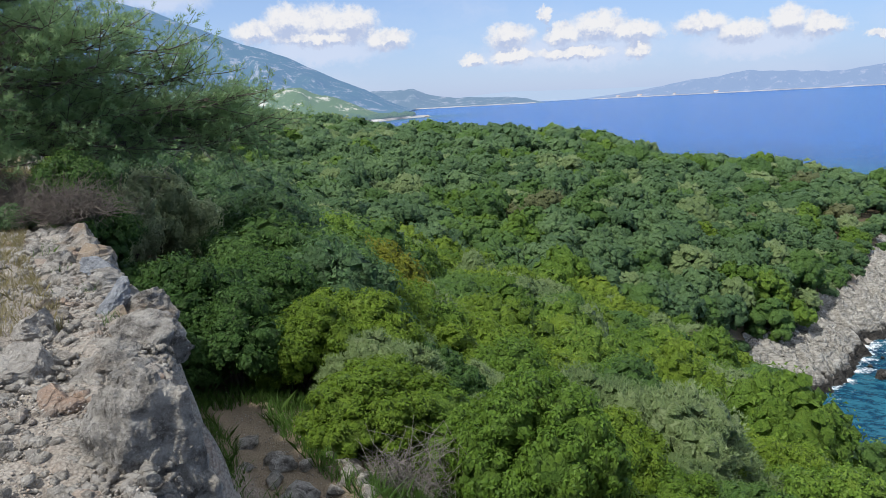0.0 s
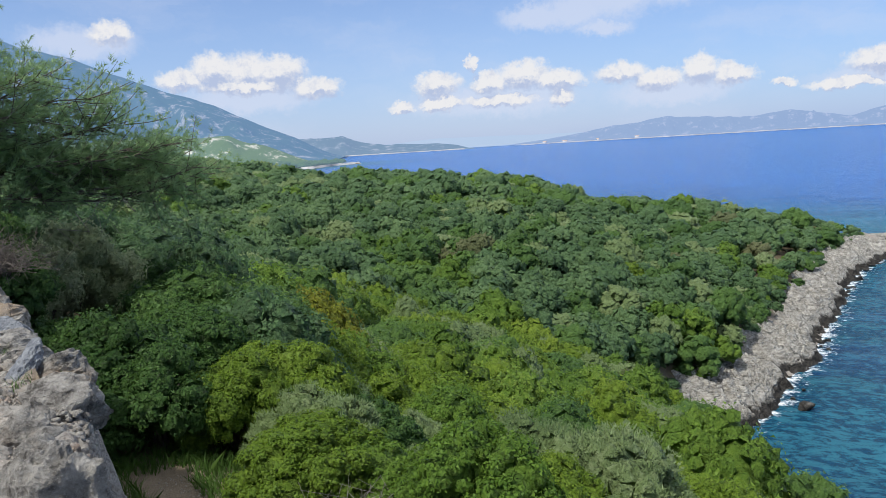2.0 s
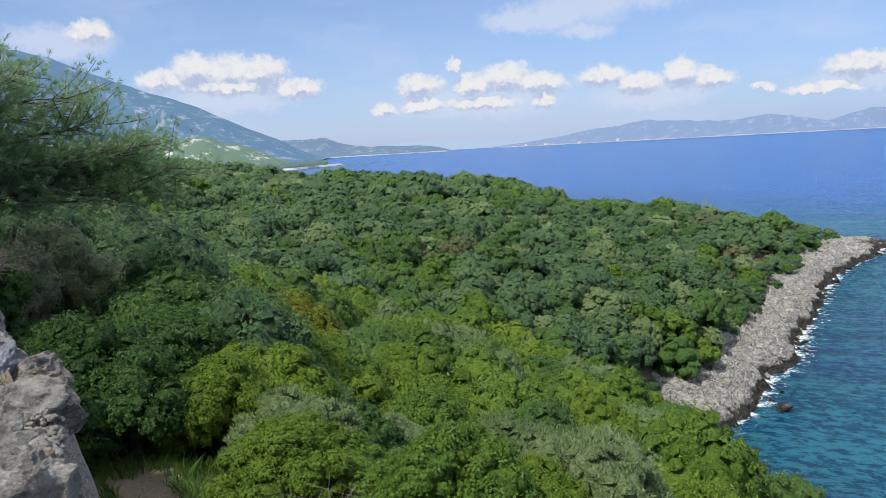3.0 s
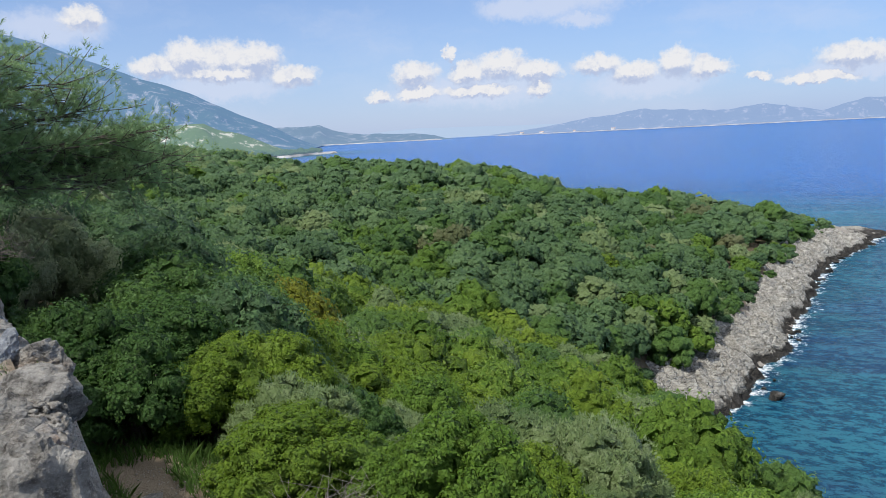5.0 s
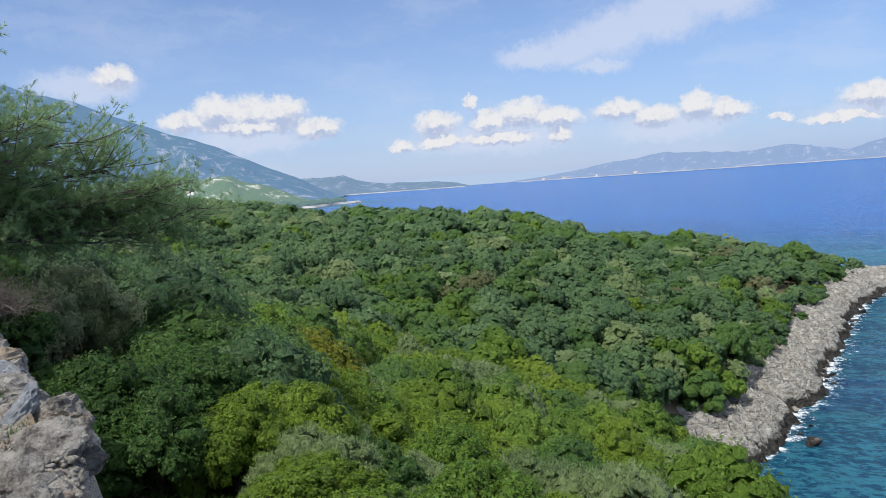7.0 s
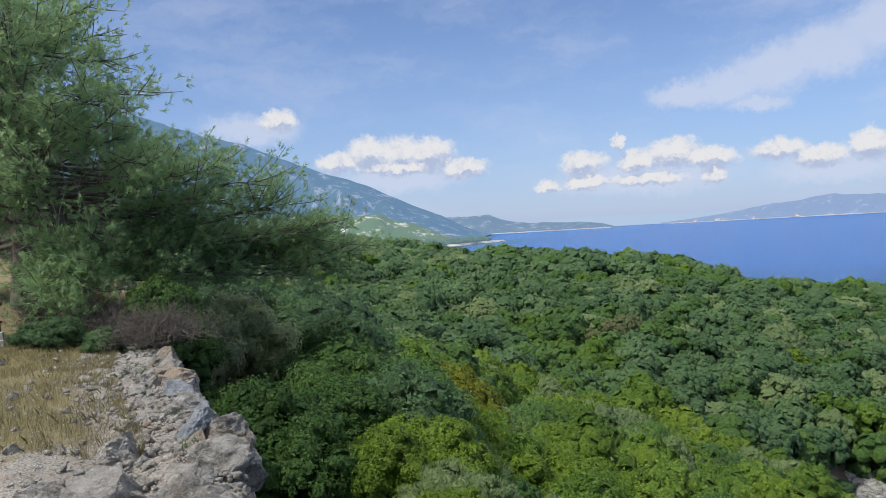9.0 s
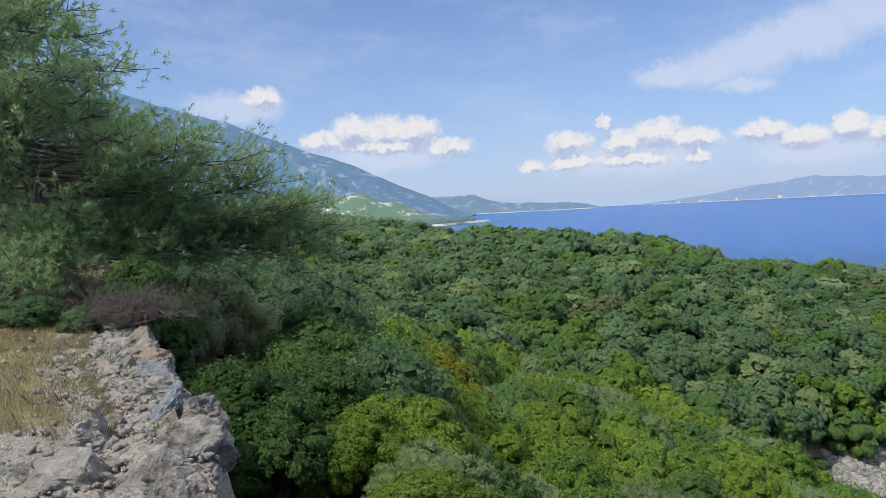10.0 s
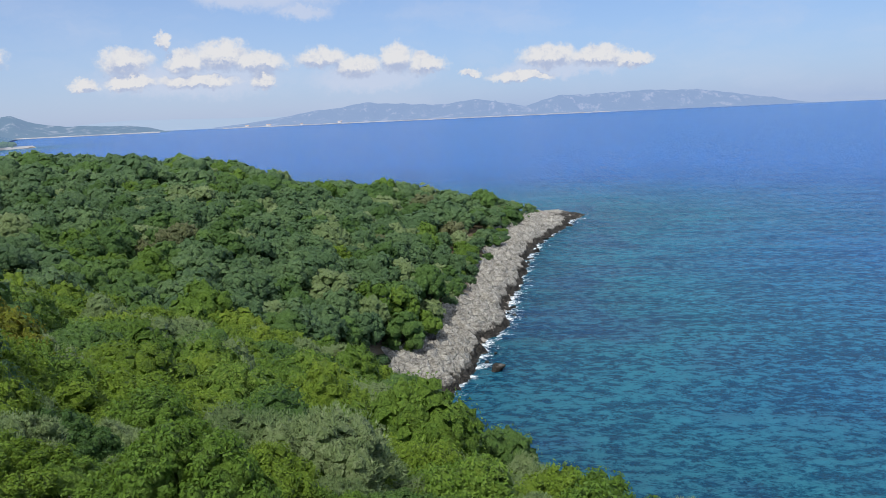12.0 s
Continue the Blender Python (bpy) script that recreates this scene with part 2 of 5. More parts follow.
c = n.mix(path_fac, c, n.ramp(grit, [(0.3, (0.15, 0.118, 0.082)), (0.7, (0.29, 0.235, 0.168))]))
h = n.math("ADD", n.math("MULTIPLY", grit, 0.5), n.math("MULTIPLY", peb[0], -0.5))
finish(n, surface(n, c, 0.95, n.bump(h, 0.8, 0.04), 0.15))


# ---- the lie of the land ----
SHORE = [(300, -4900), (60, -120), (47, -40), (36, 0), (32, 25), (34, 46), (35, 60), (34, 70), (34, 78), (40.8, 82.3), (47.8, 88), (53.9, 96), (62, 103.4),
         (75, 120.6), (95, 147), (116, 170), (141, 190.5), (151, 197), (136, 204), (115, 222), (95, 250), (70, 285), (45, 325), (15, 365), (-30, 400),
         (-75, 470), (-150, 640), (-240, 900), (-270, 1490), (-128, 1553), (-95, 1685), (-34, 1781), (-60, 1830), (-260, 1900), (-330, 2600), (-230, 3900), (-150, 4300)]
LAND = SHORE + [(-4900, 4300), (-4900, -4900)]


def shore_distance(x, y, ring=SHORE):
    """Metres from the waterline, positive on land."""
    best = np.full(x.shape, 1e9)
    for (ax, ay), (bx, by) in zip(ring[:-1], ring[1:]):
        dx, dy = bx - ax, by - ay
        t = np.clip(((x - ax) * dx + (y - ay) * dy) / (dx * dx + dy * dy), 0, 1)
        best = np.minimum(best, np.hypot(x - ax - t * dx, y - ay - t * dy))
    inside = np.zeros(x.shape, bool)
    for (ax, ay), (bx, by) in zip(LAND, LAND[1:] + LAND[:1]):
        if ay != by:
            inside ^= ((ay > y) != (by > y)) & (x < (bx - ax) * (y - ay) / (by - ay) + ax)
    return np.where(inside, best, -best)


def smooth(lo, hi, v):
    t = np.clip((v - lo) / (hi - lo), 0, 1)
    return t * t * (3 - 2 * t)


def waves(x, y, seed, size, octaves=3):
    """Cheap smooth noise, about -1 to 1, features of about that size."""
    rng = np.random.default_rng(seed)
    out, amp, norm = 0, 1.0, 0
    for _ in range(octaves):
        for _ in range(4):
            a, p = rng.uniform(0, 2 * np.pi, 2)
            k = 2 * np.pi / size * rng.uniform(0.7, 1.4)
            out = out + amp * np.sin(k * (x * np.cos(a) + y * np.sin(a)) + p)
            norm += amp * 0.6
        size, amp = size / 2.1, amp * 0.5
    return out / norm


def ledge_x(y):
    return np.interp(y, [-5, 0, 2, 3, 3.8, 4.7, 5.6, 6.1, 6.8, 8, 8.7, 10, 20, 30, 400], [1.4, 1.0, -0.6, -1.28, -1.66, -1.98, -2.32, -2.52, -2.88, -3.75, -4.2, -5.05, -10.2, -16.6, -183])


def past_ledge(x, y):
    return (x - ledge_x(y)) * 0.9


def ground_z(x, y):
    x, y = np.asarray(x, float), np.asarray(y, float)
    d = shore_distance(x, y)
    s = past_ledge(x, y) + 0.25 * waves(x, y, 3, 1.7) + 0.10 * waves(x, y, 6, 0.55, 2) * smooth(16, 10, np.hypot(x, y))
    top = 33.35 - 29 * smooth(380, 700, y) - 0.10 * smooth(-2.5, 0, s) + 0.05 * waves(x, y, 4, 2.2) + (0.5 * smooth(17, 24, np.hypot(x, y)) + 0.5 * smooth(24, 70, np.hypot(x, y))) * smooth(1, -5, s)
    down = 2.25 * smooth(-0.1, 0.85, s) + 0.56 * np.clip(s - 2.2, 0, 33) + 0.36 * np.maximum(s - 35.2, 0)
    near = top - down
    ridge = np.interp(x, [-300, -79, -53, -38, -25, 0, 39, 60, 82, 101, 117, 150], [46, 32.4, 28.4, 27.0, 23.6, 24.2, 22.0, 15.2, 13.6, 12.0, 6.5, 3.5])
    ridge_y = np.where(x > 0, 320 - 1.08 * x, 320 - 0.2 * x)
    head = 3 + (ridge - 3) * (1 - np.exp(-np.maximum(d, 0) / 42))
    back = (y - ridge_y) * 0.7
    head = head - np.where(x > -90, 0.22 * np.maximum(back - 12, 0), 0.0)
    far = 3.0 + 0.0 * x
    head = np.where(y > 520, head * smooth(900, 520, y), head)
    k = 3.0
    hill = k * np.logaddexp(np.maximum(near, -10) / k, np.maximum(np.maximum(head, far), -10) / k)
    hill = np.where(near > head + 12, near, hill) + 0.5 * waves(x, y, 5, 26) * smooth(12, 60, np.hypot(x, y))
    coast = np.where(d < 7, 0.5 * d, 3.5 + 1.5 * (d - 7))
    return np.where(d > 0, np.minimum(hill, coast), np.maximum(0.3 * d, -9))


def mesh_from(name, verts, faces, mat=None, smooth_shade=False):
    """A mesh from numpy arrays; all faces have the same number of corners."""
    verts, faces = np.asarray(verts, np.float32), np.asarray(faces, np.int32)
    me = bpy.data.meshes.new(name)
    k = faces.shape[1]
    me.vertices.add(len(verts))
    me.vertices.foreach_set("co", verts.ravel())
    me.loops.add(faces.size)
    me.loops.foreach_set("vertex_index", faces.ravel())
    me.polygons.add(len(faces))
    me.polygons.foreach_set("loop_start", np.arange(len(faces), dtype=np.int32) * k)
    if smooth_shade:
        me.polygons.foreach_set("use_smooth", np.ones(len(faces), bool))
    me.update(calc_edges=True)
    if mat:
        me.materials.append(mat)
    return me


def grid_faces(rows, cols, closed=False):
    i = np.arange(rows - 1)[:, None]
    j = np.arange(cols if closed else cols - 1)[None, :]
    a, b = i * cols + j, i * cols + (j + 1) % cols
    return np.stack([a, b, b + cols, a + cols], -1).reshape(-1, 4)


def part(name, me, parent, label=""):
    ob = new(name, me)
    ob.parent = parent
    if label:
        ob["label"] = label
    return ob


def round_sheet(radii, turns):
    a = np.radians(turns)
    x, y = radii[:, None] * np.sin(a), radii[:, None] * np.cos(a)
    return x.ravel(), y.ravel(), grid_faces(len(radii), len(turns), True)[:, ::-1]


def set_attribute(me, name, values):
    me.attributes.new(name, "FLOAT", "POINT").data.foreach_set("value", np.asarray(values, np.float32))


turns = np.concatenate([np.arange(-60, 70, 0.3), np.arange(70, 300, 3.0)])
radii = np.concatenate([[0.02, 0.3, 0.6], np.geomspace(0.9, 14, 90), np.geomspace(14.6, 4900, 110)])
x, y, quads = round_sheet(radii, turns)
z = ground_z(x, y)
r = np.hypot(x, y)
near_fac = smooth(22, 14, r)
s = past_ledge(x, y)
z = z + near_fac * (0.03 * waves(x, y, 21, 0.5, 4) + (0.07 * smooth(-1.6, 0.2, s) + 0.16 * smooth(-0.2, 0.3, s) * smooth(1.4, 0.8, s)) * waves(x, y, 22, 0.8, 4))
me = mesh_from("ground", np.stack([x, y, z], -1), quads, GROUND, True)
set_attribute(me, "straw", smooth(-0.6, -1.8, s) * smooth(4.9, 7.2, y - 0.3 * (x + 4)))
set_attribute(me, "wood", np.maximum(smooth(0.5, 1.1, s) * (1 - smooth(3.0, 2.2, s) * smooth(9, 7.5, y)), smooth(70, 110, r)) * smooth(5.5, 8, shore_distance(x, y)) * smooth(132, 122, x))
set_attribute(me, "path", smooth(0.7, 1.2, s) * smooth(3.0, 2.2, s) * smooth(5.5, 7, y) * smooth(14, 11, y))
tagged(new("ground", me), "gravelly limestone ledge, dry grass and wooded slopes falling to the sea", "ground", kind="structure")

# ---- the sea ----
SEA, n, co, geo = material("sea_water")
pos = geo["Position"]
off = n.add("ShaderNodeAttribute", {"attribute_name": "offshore"}).outputs["Fac"]
turned = n.add("ShaderNodeVectorRotate", {"rotation_type": "Z_AXIS"}, Vector=pos, Angle=radians(36)).outputs[0]
crossed = n.add("ShaderNodeVectorRotate", {"rotation_type": "Z_AXIS"}, Vector=pos, Angle=radians(14)).outputs[0]
swell = n.noise(n.vec("MULTIPLY", turned, (0.3, 1.0, 1.0)), 0.14, 4, 0.55, distortion=0.5)
cross_sea = n.noise(n.vec("MULTIPLY", crossed, (0.6, 1.0, 1.0)), 0.42, 3, 0.55, distortion=0.3)
chop = n.noise(n.vec("MULTIPLY", turned, (0.6, 1.0, 1.0)), 0.85, 7, 0.82, distortion=0.3)
ripple = n.noise(n.vec("MULTIPLY", turned, (0.85, 1.0, 1.0)), 3.0, 5, 0.75)
c = n.ramp(n.math("ADD", n.math("MULTIPLY", off, 1 / 230), n.math("MULTIPLY", n.math("SUBTRACT", n.noise(pos, 0.014, 3, 0.6), 0.5), 0.30)),
           [(0.0, (0.004, 0.060, 0.095)), (0.10, (0.004, 0.104, 0.158)), (0.34, (0.004, 0.088, 0.235)), (0.6, (0.004, 0.080, 0.330)), (1.0, (0.008, 0.105, 0.430))])
weed = n.math("MULTIPLY", n.step(n.noise(pos, 0.045, 4, 0.6), 0.50, 0.60), n.step(off, 60, 8))
c = n.mix(n.math("MULTIPLY", weed, 0.75), c, (0.008, 0.050, 0.115))
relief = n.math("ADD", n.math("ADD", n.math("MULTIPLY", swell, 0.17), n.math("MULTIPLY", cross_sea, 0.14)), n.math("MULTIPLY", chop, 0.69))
# Wave shading painted into the water colour: troughs darkened, crests lightened.
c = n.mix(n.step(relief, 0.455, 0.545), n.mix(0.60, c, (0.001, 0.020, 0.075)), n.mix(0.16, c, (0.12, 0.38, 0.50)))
edge = n.step(n.math("ADD", n.math("MULTIPLY", off, -0.10), n.math("MULTIPLY", n.noise(pos, 0.6, 8, 0.82), 2.0)), 0.80, 1.05)
caps = n.math("MULTIPLY", n.step(n.noise(n.vec("MULTIPLY", pos, (0.25, 0.6, 1)), 0.35, 5, 0.75), 0.745, 0.78), n.step(off, 15, 120))
foam = n.math("MAXIMUM", edge, n.math("MULTIPLY", caps, 0.8))
c = n.mix(foam, c, (0.82, 0.86, 0.88))
h = n.math("ADD", n.math("ADD", n.math("MULTIPLY", swell, 1.6), n.math("MULTIPLY", cross_sea, 0.7)), n.math("ADD", n.math("MULTIPLY", chop, 0.45), n.math("MULTIPLY", ripple, 0.14)))
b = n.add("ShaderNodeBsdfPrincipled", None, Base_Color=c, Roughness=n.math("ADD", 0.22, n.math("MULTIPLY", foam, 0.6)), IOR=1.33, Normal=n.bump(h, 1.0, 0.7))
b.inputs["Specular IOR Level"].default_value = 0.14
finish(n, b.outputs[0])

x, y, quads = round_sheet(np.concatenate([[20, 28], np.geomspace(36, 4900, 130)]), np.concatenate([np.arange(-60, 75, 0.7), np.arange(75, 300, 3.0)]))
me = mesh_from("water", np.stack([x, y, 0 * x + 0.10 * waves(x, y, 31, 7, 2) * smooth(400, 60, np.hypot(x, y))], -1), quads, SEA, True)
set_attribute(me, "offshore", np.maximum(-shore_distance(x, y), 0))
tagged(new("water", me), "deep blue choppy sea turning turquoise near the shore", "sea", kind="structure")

# ---- the rocky shore ----
SHORE_ROCK, n, co, geo = material("shore_limestone")
pos = geo["Position"]
zz = n.add("ShaderNodeSeparateXYZ", None, Vector=pos).outputs[2]
mid = n.noise(pos, 0.9, 7, 0.68, distortion=0.8)
layers = n.noise(n.vec("MULTIPLY", pos, (0.8, 0.8, 4.0)), 1.6, 6, 0.7)
c = n.ramp(n.math("ADD", n.math("MULTIPLY", mid, 0.55), n.math("MULTIPLY", layers, 0.45)), [(0.34, (0.12, 0.107, 0.094)), (0.45, (0.34, 0.322, 0.282)), (0.62, (0.66, 0.635, 0.57))])
joint = n.add("ShaderNodeTexVoronoi", {"feature": "DISTANCE_TO_EDGE"}, Vector=n.vec("MULTIPLY", n.vec("ADD", pos, n.vec("MULTIPLY", n.noise(pos, 0.6, 4, 0.6, colour=True), (2.0, 2.0, 2.0))), (1.0, 0.6, 1.6)), Scale=0.6).outputs[0]
c = n.mix(n.math("SUBTRACT", 1.0, n.math("ADD", 0.72, n.math("MULTIPLY", n.step(joint, 0.0, 0.05), 0.28))), c, (0.09, 0.08, 0.07))
wet = n.step(n.math("SUBTRACT", zz, n.math("MULTIPLY", n.noise(pos, 0.35, 5, 0.65), 3.4)), 0.0, -0.7)
c = n.mix(wet, c, n.ramp(mid, [(0.35, (0.025, 0.023, 0.02)), (0.65, (0.085, 0.078, 0.068))]))
finish(n, surface(n, c, 0.9, n.bump(n.math("ADD", n.math("ADD", mid, layers), n.math("MULTIPLY", n.step(joint, 0.0, 0.15), 0.6)), 1.0, 0.6), 0.2))


def along(points, t):
    """Places and left-hand normals at the lengths t of a line."""
    p = np.array(points, float)
    seg = np.hypot(*np.diff(p, axis=0).T)
    run = np.concatenate([[0], np.cumsum(seg)])
    q = np.stack([np.interp(t, run, p[:, 0]), np.interp(t, run, p[:, 1])], -1)
    ahead = np.stack([np.interp(t + 4, run, p[:, 0]), np.interp(t + 4, run, p[:, 1])], -1) - np.stack([np.interp(t - 4, run, p[:, 0]), np.interp(t - 4, run, p[:, 1])], -1)
    ahead /= np.hypot(*ahead.T)[:, None] + 1e-9
    return q, np.stack([-ahead[:, 1], ahead[:, 0]], -1), run[-1]


HEADLAND = [p for p in SHORE if p[0] > 30 and 57 < p[1] < 200]
length = along(HEADLAND, np.zeros(1))[2]
t = np.arange(0, length, 0.33)
q, nrm, _ = along(HEADLAND, t)
q = q + nrm * ((2.4 * waves(t, 0.3 * t, 87, 43, 5) + 1.3 * waves(t, 0 * t, 88, 8.5, 3)) * smooth(0, 20, length - t) + 0.2)[:, None]
v = np.linspace(-3.6, 13.0, 56)
x = q[:, 0][:, None] + nrm[:, 0][:, None] * v
y = q[:, 1][:, None] + nrm[:, 1][:, None] * v


def sampled(f):
    return np.array([f(a, b) for a, b in zip(x.ravel(), y.ravel())]).reshape(x.shape)


lump = sampled(lambda a, b: noise.fractal((a * 0.13, b * 0.13, 0.3), 0.9, 2.1, 6))
wx, wy = x + 0.8 * lump, y - 0.7 * lump
block = np.array([noise.cell_vector((a * 0.34, b * 0.34, 0.0))[0] + 0.5 * noise.cell_vector((a * 0.9, b * 0.9, 3.0))[1] for a, b in zip(wx.ravel(), wy.ravel())]).reshape(x.shape)
fine = sampled(lambda a, b: noise.ridged_multi_fractal((a * 0.5, b * 0.5, 1.3), 0.8, 2.2, 5, 1.0, 2.0)) - 1.0
base = np.where(v[None, :] < 0, 0.5 * v[None, :], 1.5 * (1 - np.exp(-v[None, :] / 0.7)) + 0.28 * v[None, :])
z = base + 1.0 * lump * smooth(-3, 1, v)[None, :] + 0.75 * block * smooth(-2.5, 0.5, v)[None, :] * smooth(12, 8, v)[None, :] + 0.22 * fine
bed = (0.62 * v[None, :] + 0.16 * t[:, None] + 1.5 * lump + 0.5 * block) / 1.15      # tilted beds that break off in steps towards the sea
z = z + (0.62 * ((bed % 1.0) ** 2.5 - 0.3) + 0.25 * ((bed * 2.7 % 1.0) ** 2 - 0.3)) * smooth(-1.2, 0.6, v)[None, :]
z = z - 2.5 * smooth(9.0, 13, v)[None, :]
z = np.where(z > 0, z * (0.3 + 0.7 * smooth(2, 34, np.hypot(x - 151, y - 197))), z)     # the point runs out low
me = mesh_from("shore_rock", np.stack([x, y, z], -1).reshape(-1, 3), grid_faces(len(t), len(v)), SHORE_ROCK)
tagged(new("shore_rock", me), "pale layered limestone shore with a dark wet foot", "rocky shore", kind="structure")


def rock_mesh(name, seed, size, mat, detail=3, rough=0.28, cuts=9):
    """A broken stone: a ball cut by flat faces and roughened."""
    bm = bmesh.new()
    bmesh.ops.create_icosphere(bm, subdivisions=detail, radius=1)
    rng = random.Random(seed)
    planes = [(Vector((rng.gauss(0, 1), rng.gauss(0, 1), rng.gauss(0, 0.8))).normalized(), rng.uniform(0.46, 0.86)) for _ in range(cuts)]
    off = Vector((seed * 3.7, seed * 1.3, 0))
    tilt = Vector((rng.uniform(-0.5, 0.5), rng.uniform(-0.5, 0.5), 1)).normalized()
    for vert in bm.verts:
        p = vert.co.copy()
        for nn, dd in planes:
            over = p.dot(nn) - dd
            if over > 0:
                p -= nn * over * 0.98
        beds = p.dot(tilt) * 4.5 + 0.5 * noise.noise(p * 1.3 + off)
        p *= 1 - 0.05 * ((beds % 1.0) ** 3)
        p += vert.co * rough * (0.42 * noise.fractal(p * 1.5 + off, 0.9, 2.1, 3) + 0.30 * noise.ridged_multi_fractal(p * 3.5 + off, 0.8, 2.1, 4, 1.0, 2.0) - 0.3)
        vert.co = Vector((p.x * size[0], p.y * size[1], p.z * size[2]))
    me = bpy.data.meshes.new(name)
    bm.to_mesh(me)
    bm.free()
    me.materials.append(mat)
    return me


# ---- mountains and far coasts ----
# Hill colours with the distance haze put in as an even blue emission.
def haze_glow_material(name, wood, stone, air, glow_share, grain=1.0):
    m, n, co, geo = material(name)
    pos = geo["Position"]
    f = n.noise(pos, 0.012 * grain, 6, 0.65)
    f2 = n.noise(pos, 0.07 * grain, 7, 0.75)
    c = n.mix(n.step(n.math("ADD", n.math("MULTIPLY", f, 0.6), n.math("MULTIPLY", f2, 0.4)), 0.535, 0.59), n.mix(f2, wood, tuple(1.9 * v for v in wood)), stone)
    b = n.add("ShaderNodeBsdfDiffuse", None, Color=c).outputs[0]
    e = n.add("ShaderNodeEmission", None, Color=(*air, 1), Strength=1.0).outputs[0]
    finish(n, n.add("ShaderNodeMixShader", None, i0=glow_share, i1=b, i2=e).outputs[0])
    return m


def range_mesh(name, crest, near_y, depth_y, mat, seed, turn=0.0, step=30, rough=0.24, sea_edge=-4.0, cell=300):
    """A range of hills: crest gives height over x; the slope rises from near_y over depth_y; turn bends its ends towards the viewer, in metres of y per metre of x."""
    xs = np.arange(crest[0][0], crest[-1][0] + step, step, dtype=float)
    vs = np.linspace(0, 1.5, 34)
    h = np.interp(xs, [c[0] for c in crest], [c[1] for c in crest])
    h = h * (1 + (0.025 if depth_y > 1000 else 0.07) * waves(xs, 0 * xs, int(seed * 10), step * 14, 4))
    prof = np.interp(vs, [0, 0.04, 0.15, 0.4, 0.7, 1.0, 1.5], [0, 0.015, 0.06, 0.30, 0.66, 1.0, 0.45])
    x = np.repeat(xs[:, None], len(vs), 1)
    y = near_y + depth_y * vs[None, :] - turn * np.abs(xs)[:, None]
    nz = np.array([noise.ridged_multi_fractal((a / cell + seed, b / cell, seed), 0.85, 2.1, 6, 1.0, 2.0) for a, b in zip(x.ravel(), y.ravel())]).reshape(x.shape) - 1.1
    z = h[:, None] * (prof[None, :] + rough * nz * np.sin(np.pi * np.clip(vs, 0.02, 1.0) ** 1.2)[None, :] * (np.minimum(prof * 3, 1) * smooth(1.0, 0.7, vs))[None, :]) + sea_edge + 5.5 * smooth(0, 0.02, vs)[None, :]
    return mesh_from(name, np.stack([x, y, z], -1).reshape(-1, 3), grid_faces(len(xs), len(vs))[:, ::-1], mat, True)


# Last colour and share: painted haze glow, stronger on the farther ranges.
HILL_A = haze_glow_material("wooded_mountain", (0.035, 0.07, 0.035), (0.42, 0.40, 0.36), (0.22, 0.38, 0.74), 0.55, 1.4)
HILL_B = haze_glow_material("wooded_hills", (0.03, 0.055, 0.03), (0.36, 0.35, 0.32), (0.29, 0.43, 0.71), 0.64, 1.5)
HILL_C = haze_glow_material("far_hills", (0.05, 0.06, 0.045), (0.34, 0.30, 0.25), (0.38, 0.54, 0.90), 0.72, 1.3)
HILL_D = haze_glow_material("farthest_hills", (0.06, 0.07, 0.06), (0.3, 0.28, 0.25), (0.50, 0.64, 0.86), 0.94)
HILL_E = haze_glow_material("sunlit_scrub_hill", (0.06, 0.095, 0.03), (0.62, 0.58, 0.50), (0.30, 0.45, 0.60), 0.34, 2.6)
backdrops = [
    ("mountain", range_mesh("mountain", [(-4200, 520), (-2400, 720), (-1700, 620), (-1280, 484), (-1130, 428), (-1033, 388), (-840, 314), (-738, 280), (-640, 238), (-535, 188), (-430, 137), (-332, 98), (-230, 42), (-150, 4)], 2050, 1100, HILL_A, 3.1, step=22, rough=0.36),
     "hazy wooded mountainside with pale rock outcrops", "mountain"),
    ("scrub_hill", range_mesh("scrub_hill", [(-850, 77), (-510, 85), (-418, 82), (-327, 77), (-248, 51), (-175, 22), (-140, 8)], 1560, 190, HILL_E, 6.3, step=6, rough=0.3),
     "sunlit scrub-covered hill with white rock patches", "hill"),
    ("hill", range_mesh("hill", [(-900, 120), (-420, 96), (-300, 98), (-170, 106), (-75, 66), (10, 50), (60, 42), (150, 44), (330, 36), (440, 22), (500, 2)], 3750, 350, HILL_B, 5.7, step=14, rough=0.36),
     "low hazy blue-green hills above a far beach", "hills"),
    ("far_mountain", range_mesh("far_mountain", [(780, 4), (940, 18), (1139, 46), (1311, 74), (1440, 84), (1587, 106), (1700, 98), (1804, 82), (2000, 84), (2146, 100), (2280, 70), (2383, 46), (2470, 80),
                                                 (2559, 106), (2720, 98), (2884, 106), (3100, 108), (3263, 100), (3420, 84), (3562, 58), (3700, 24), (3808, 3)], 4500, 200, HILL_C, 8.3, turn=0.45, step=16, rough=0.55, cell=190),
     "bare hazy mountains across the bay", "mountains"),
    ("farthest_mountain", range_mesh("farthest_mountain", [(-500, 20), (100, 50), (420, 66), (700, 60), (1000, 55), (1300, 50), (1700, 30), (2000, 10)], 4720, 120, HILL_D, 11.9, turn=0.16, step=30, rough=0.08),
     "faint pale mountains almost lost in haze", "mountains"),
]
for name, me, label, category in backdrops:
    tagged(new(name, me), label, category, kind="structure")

BEACH, n, co, geo = material("far_beach_sand")
finish(n, surface(n, n.ramp(n.noise(geo["Position"], 0.03, 4), [(0.3, (0.26, 0.26, 0.27)), (0.7, (0.50, 0.49, 0.48))])))


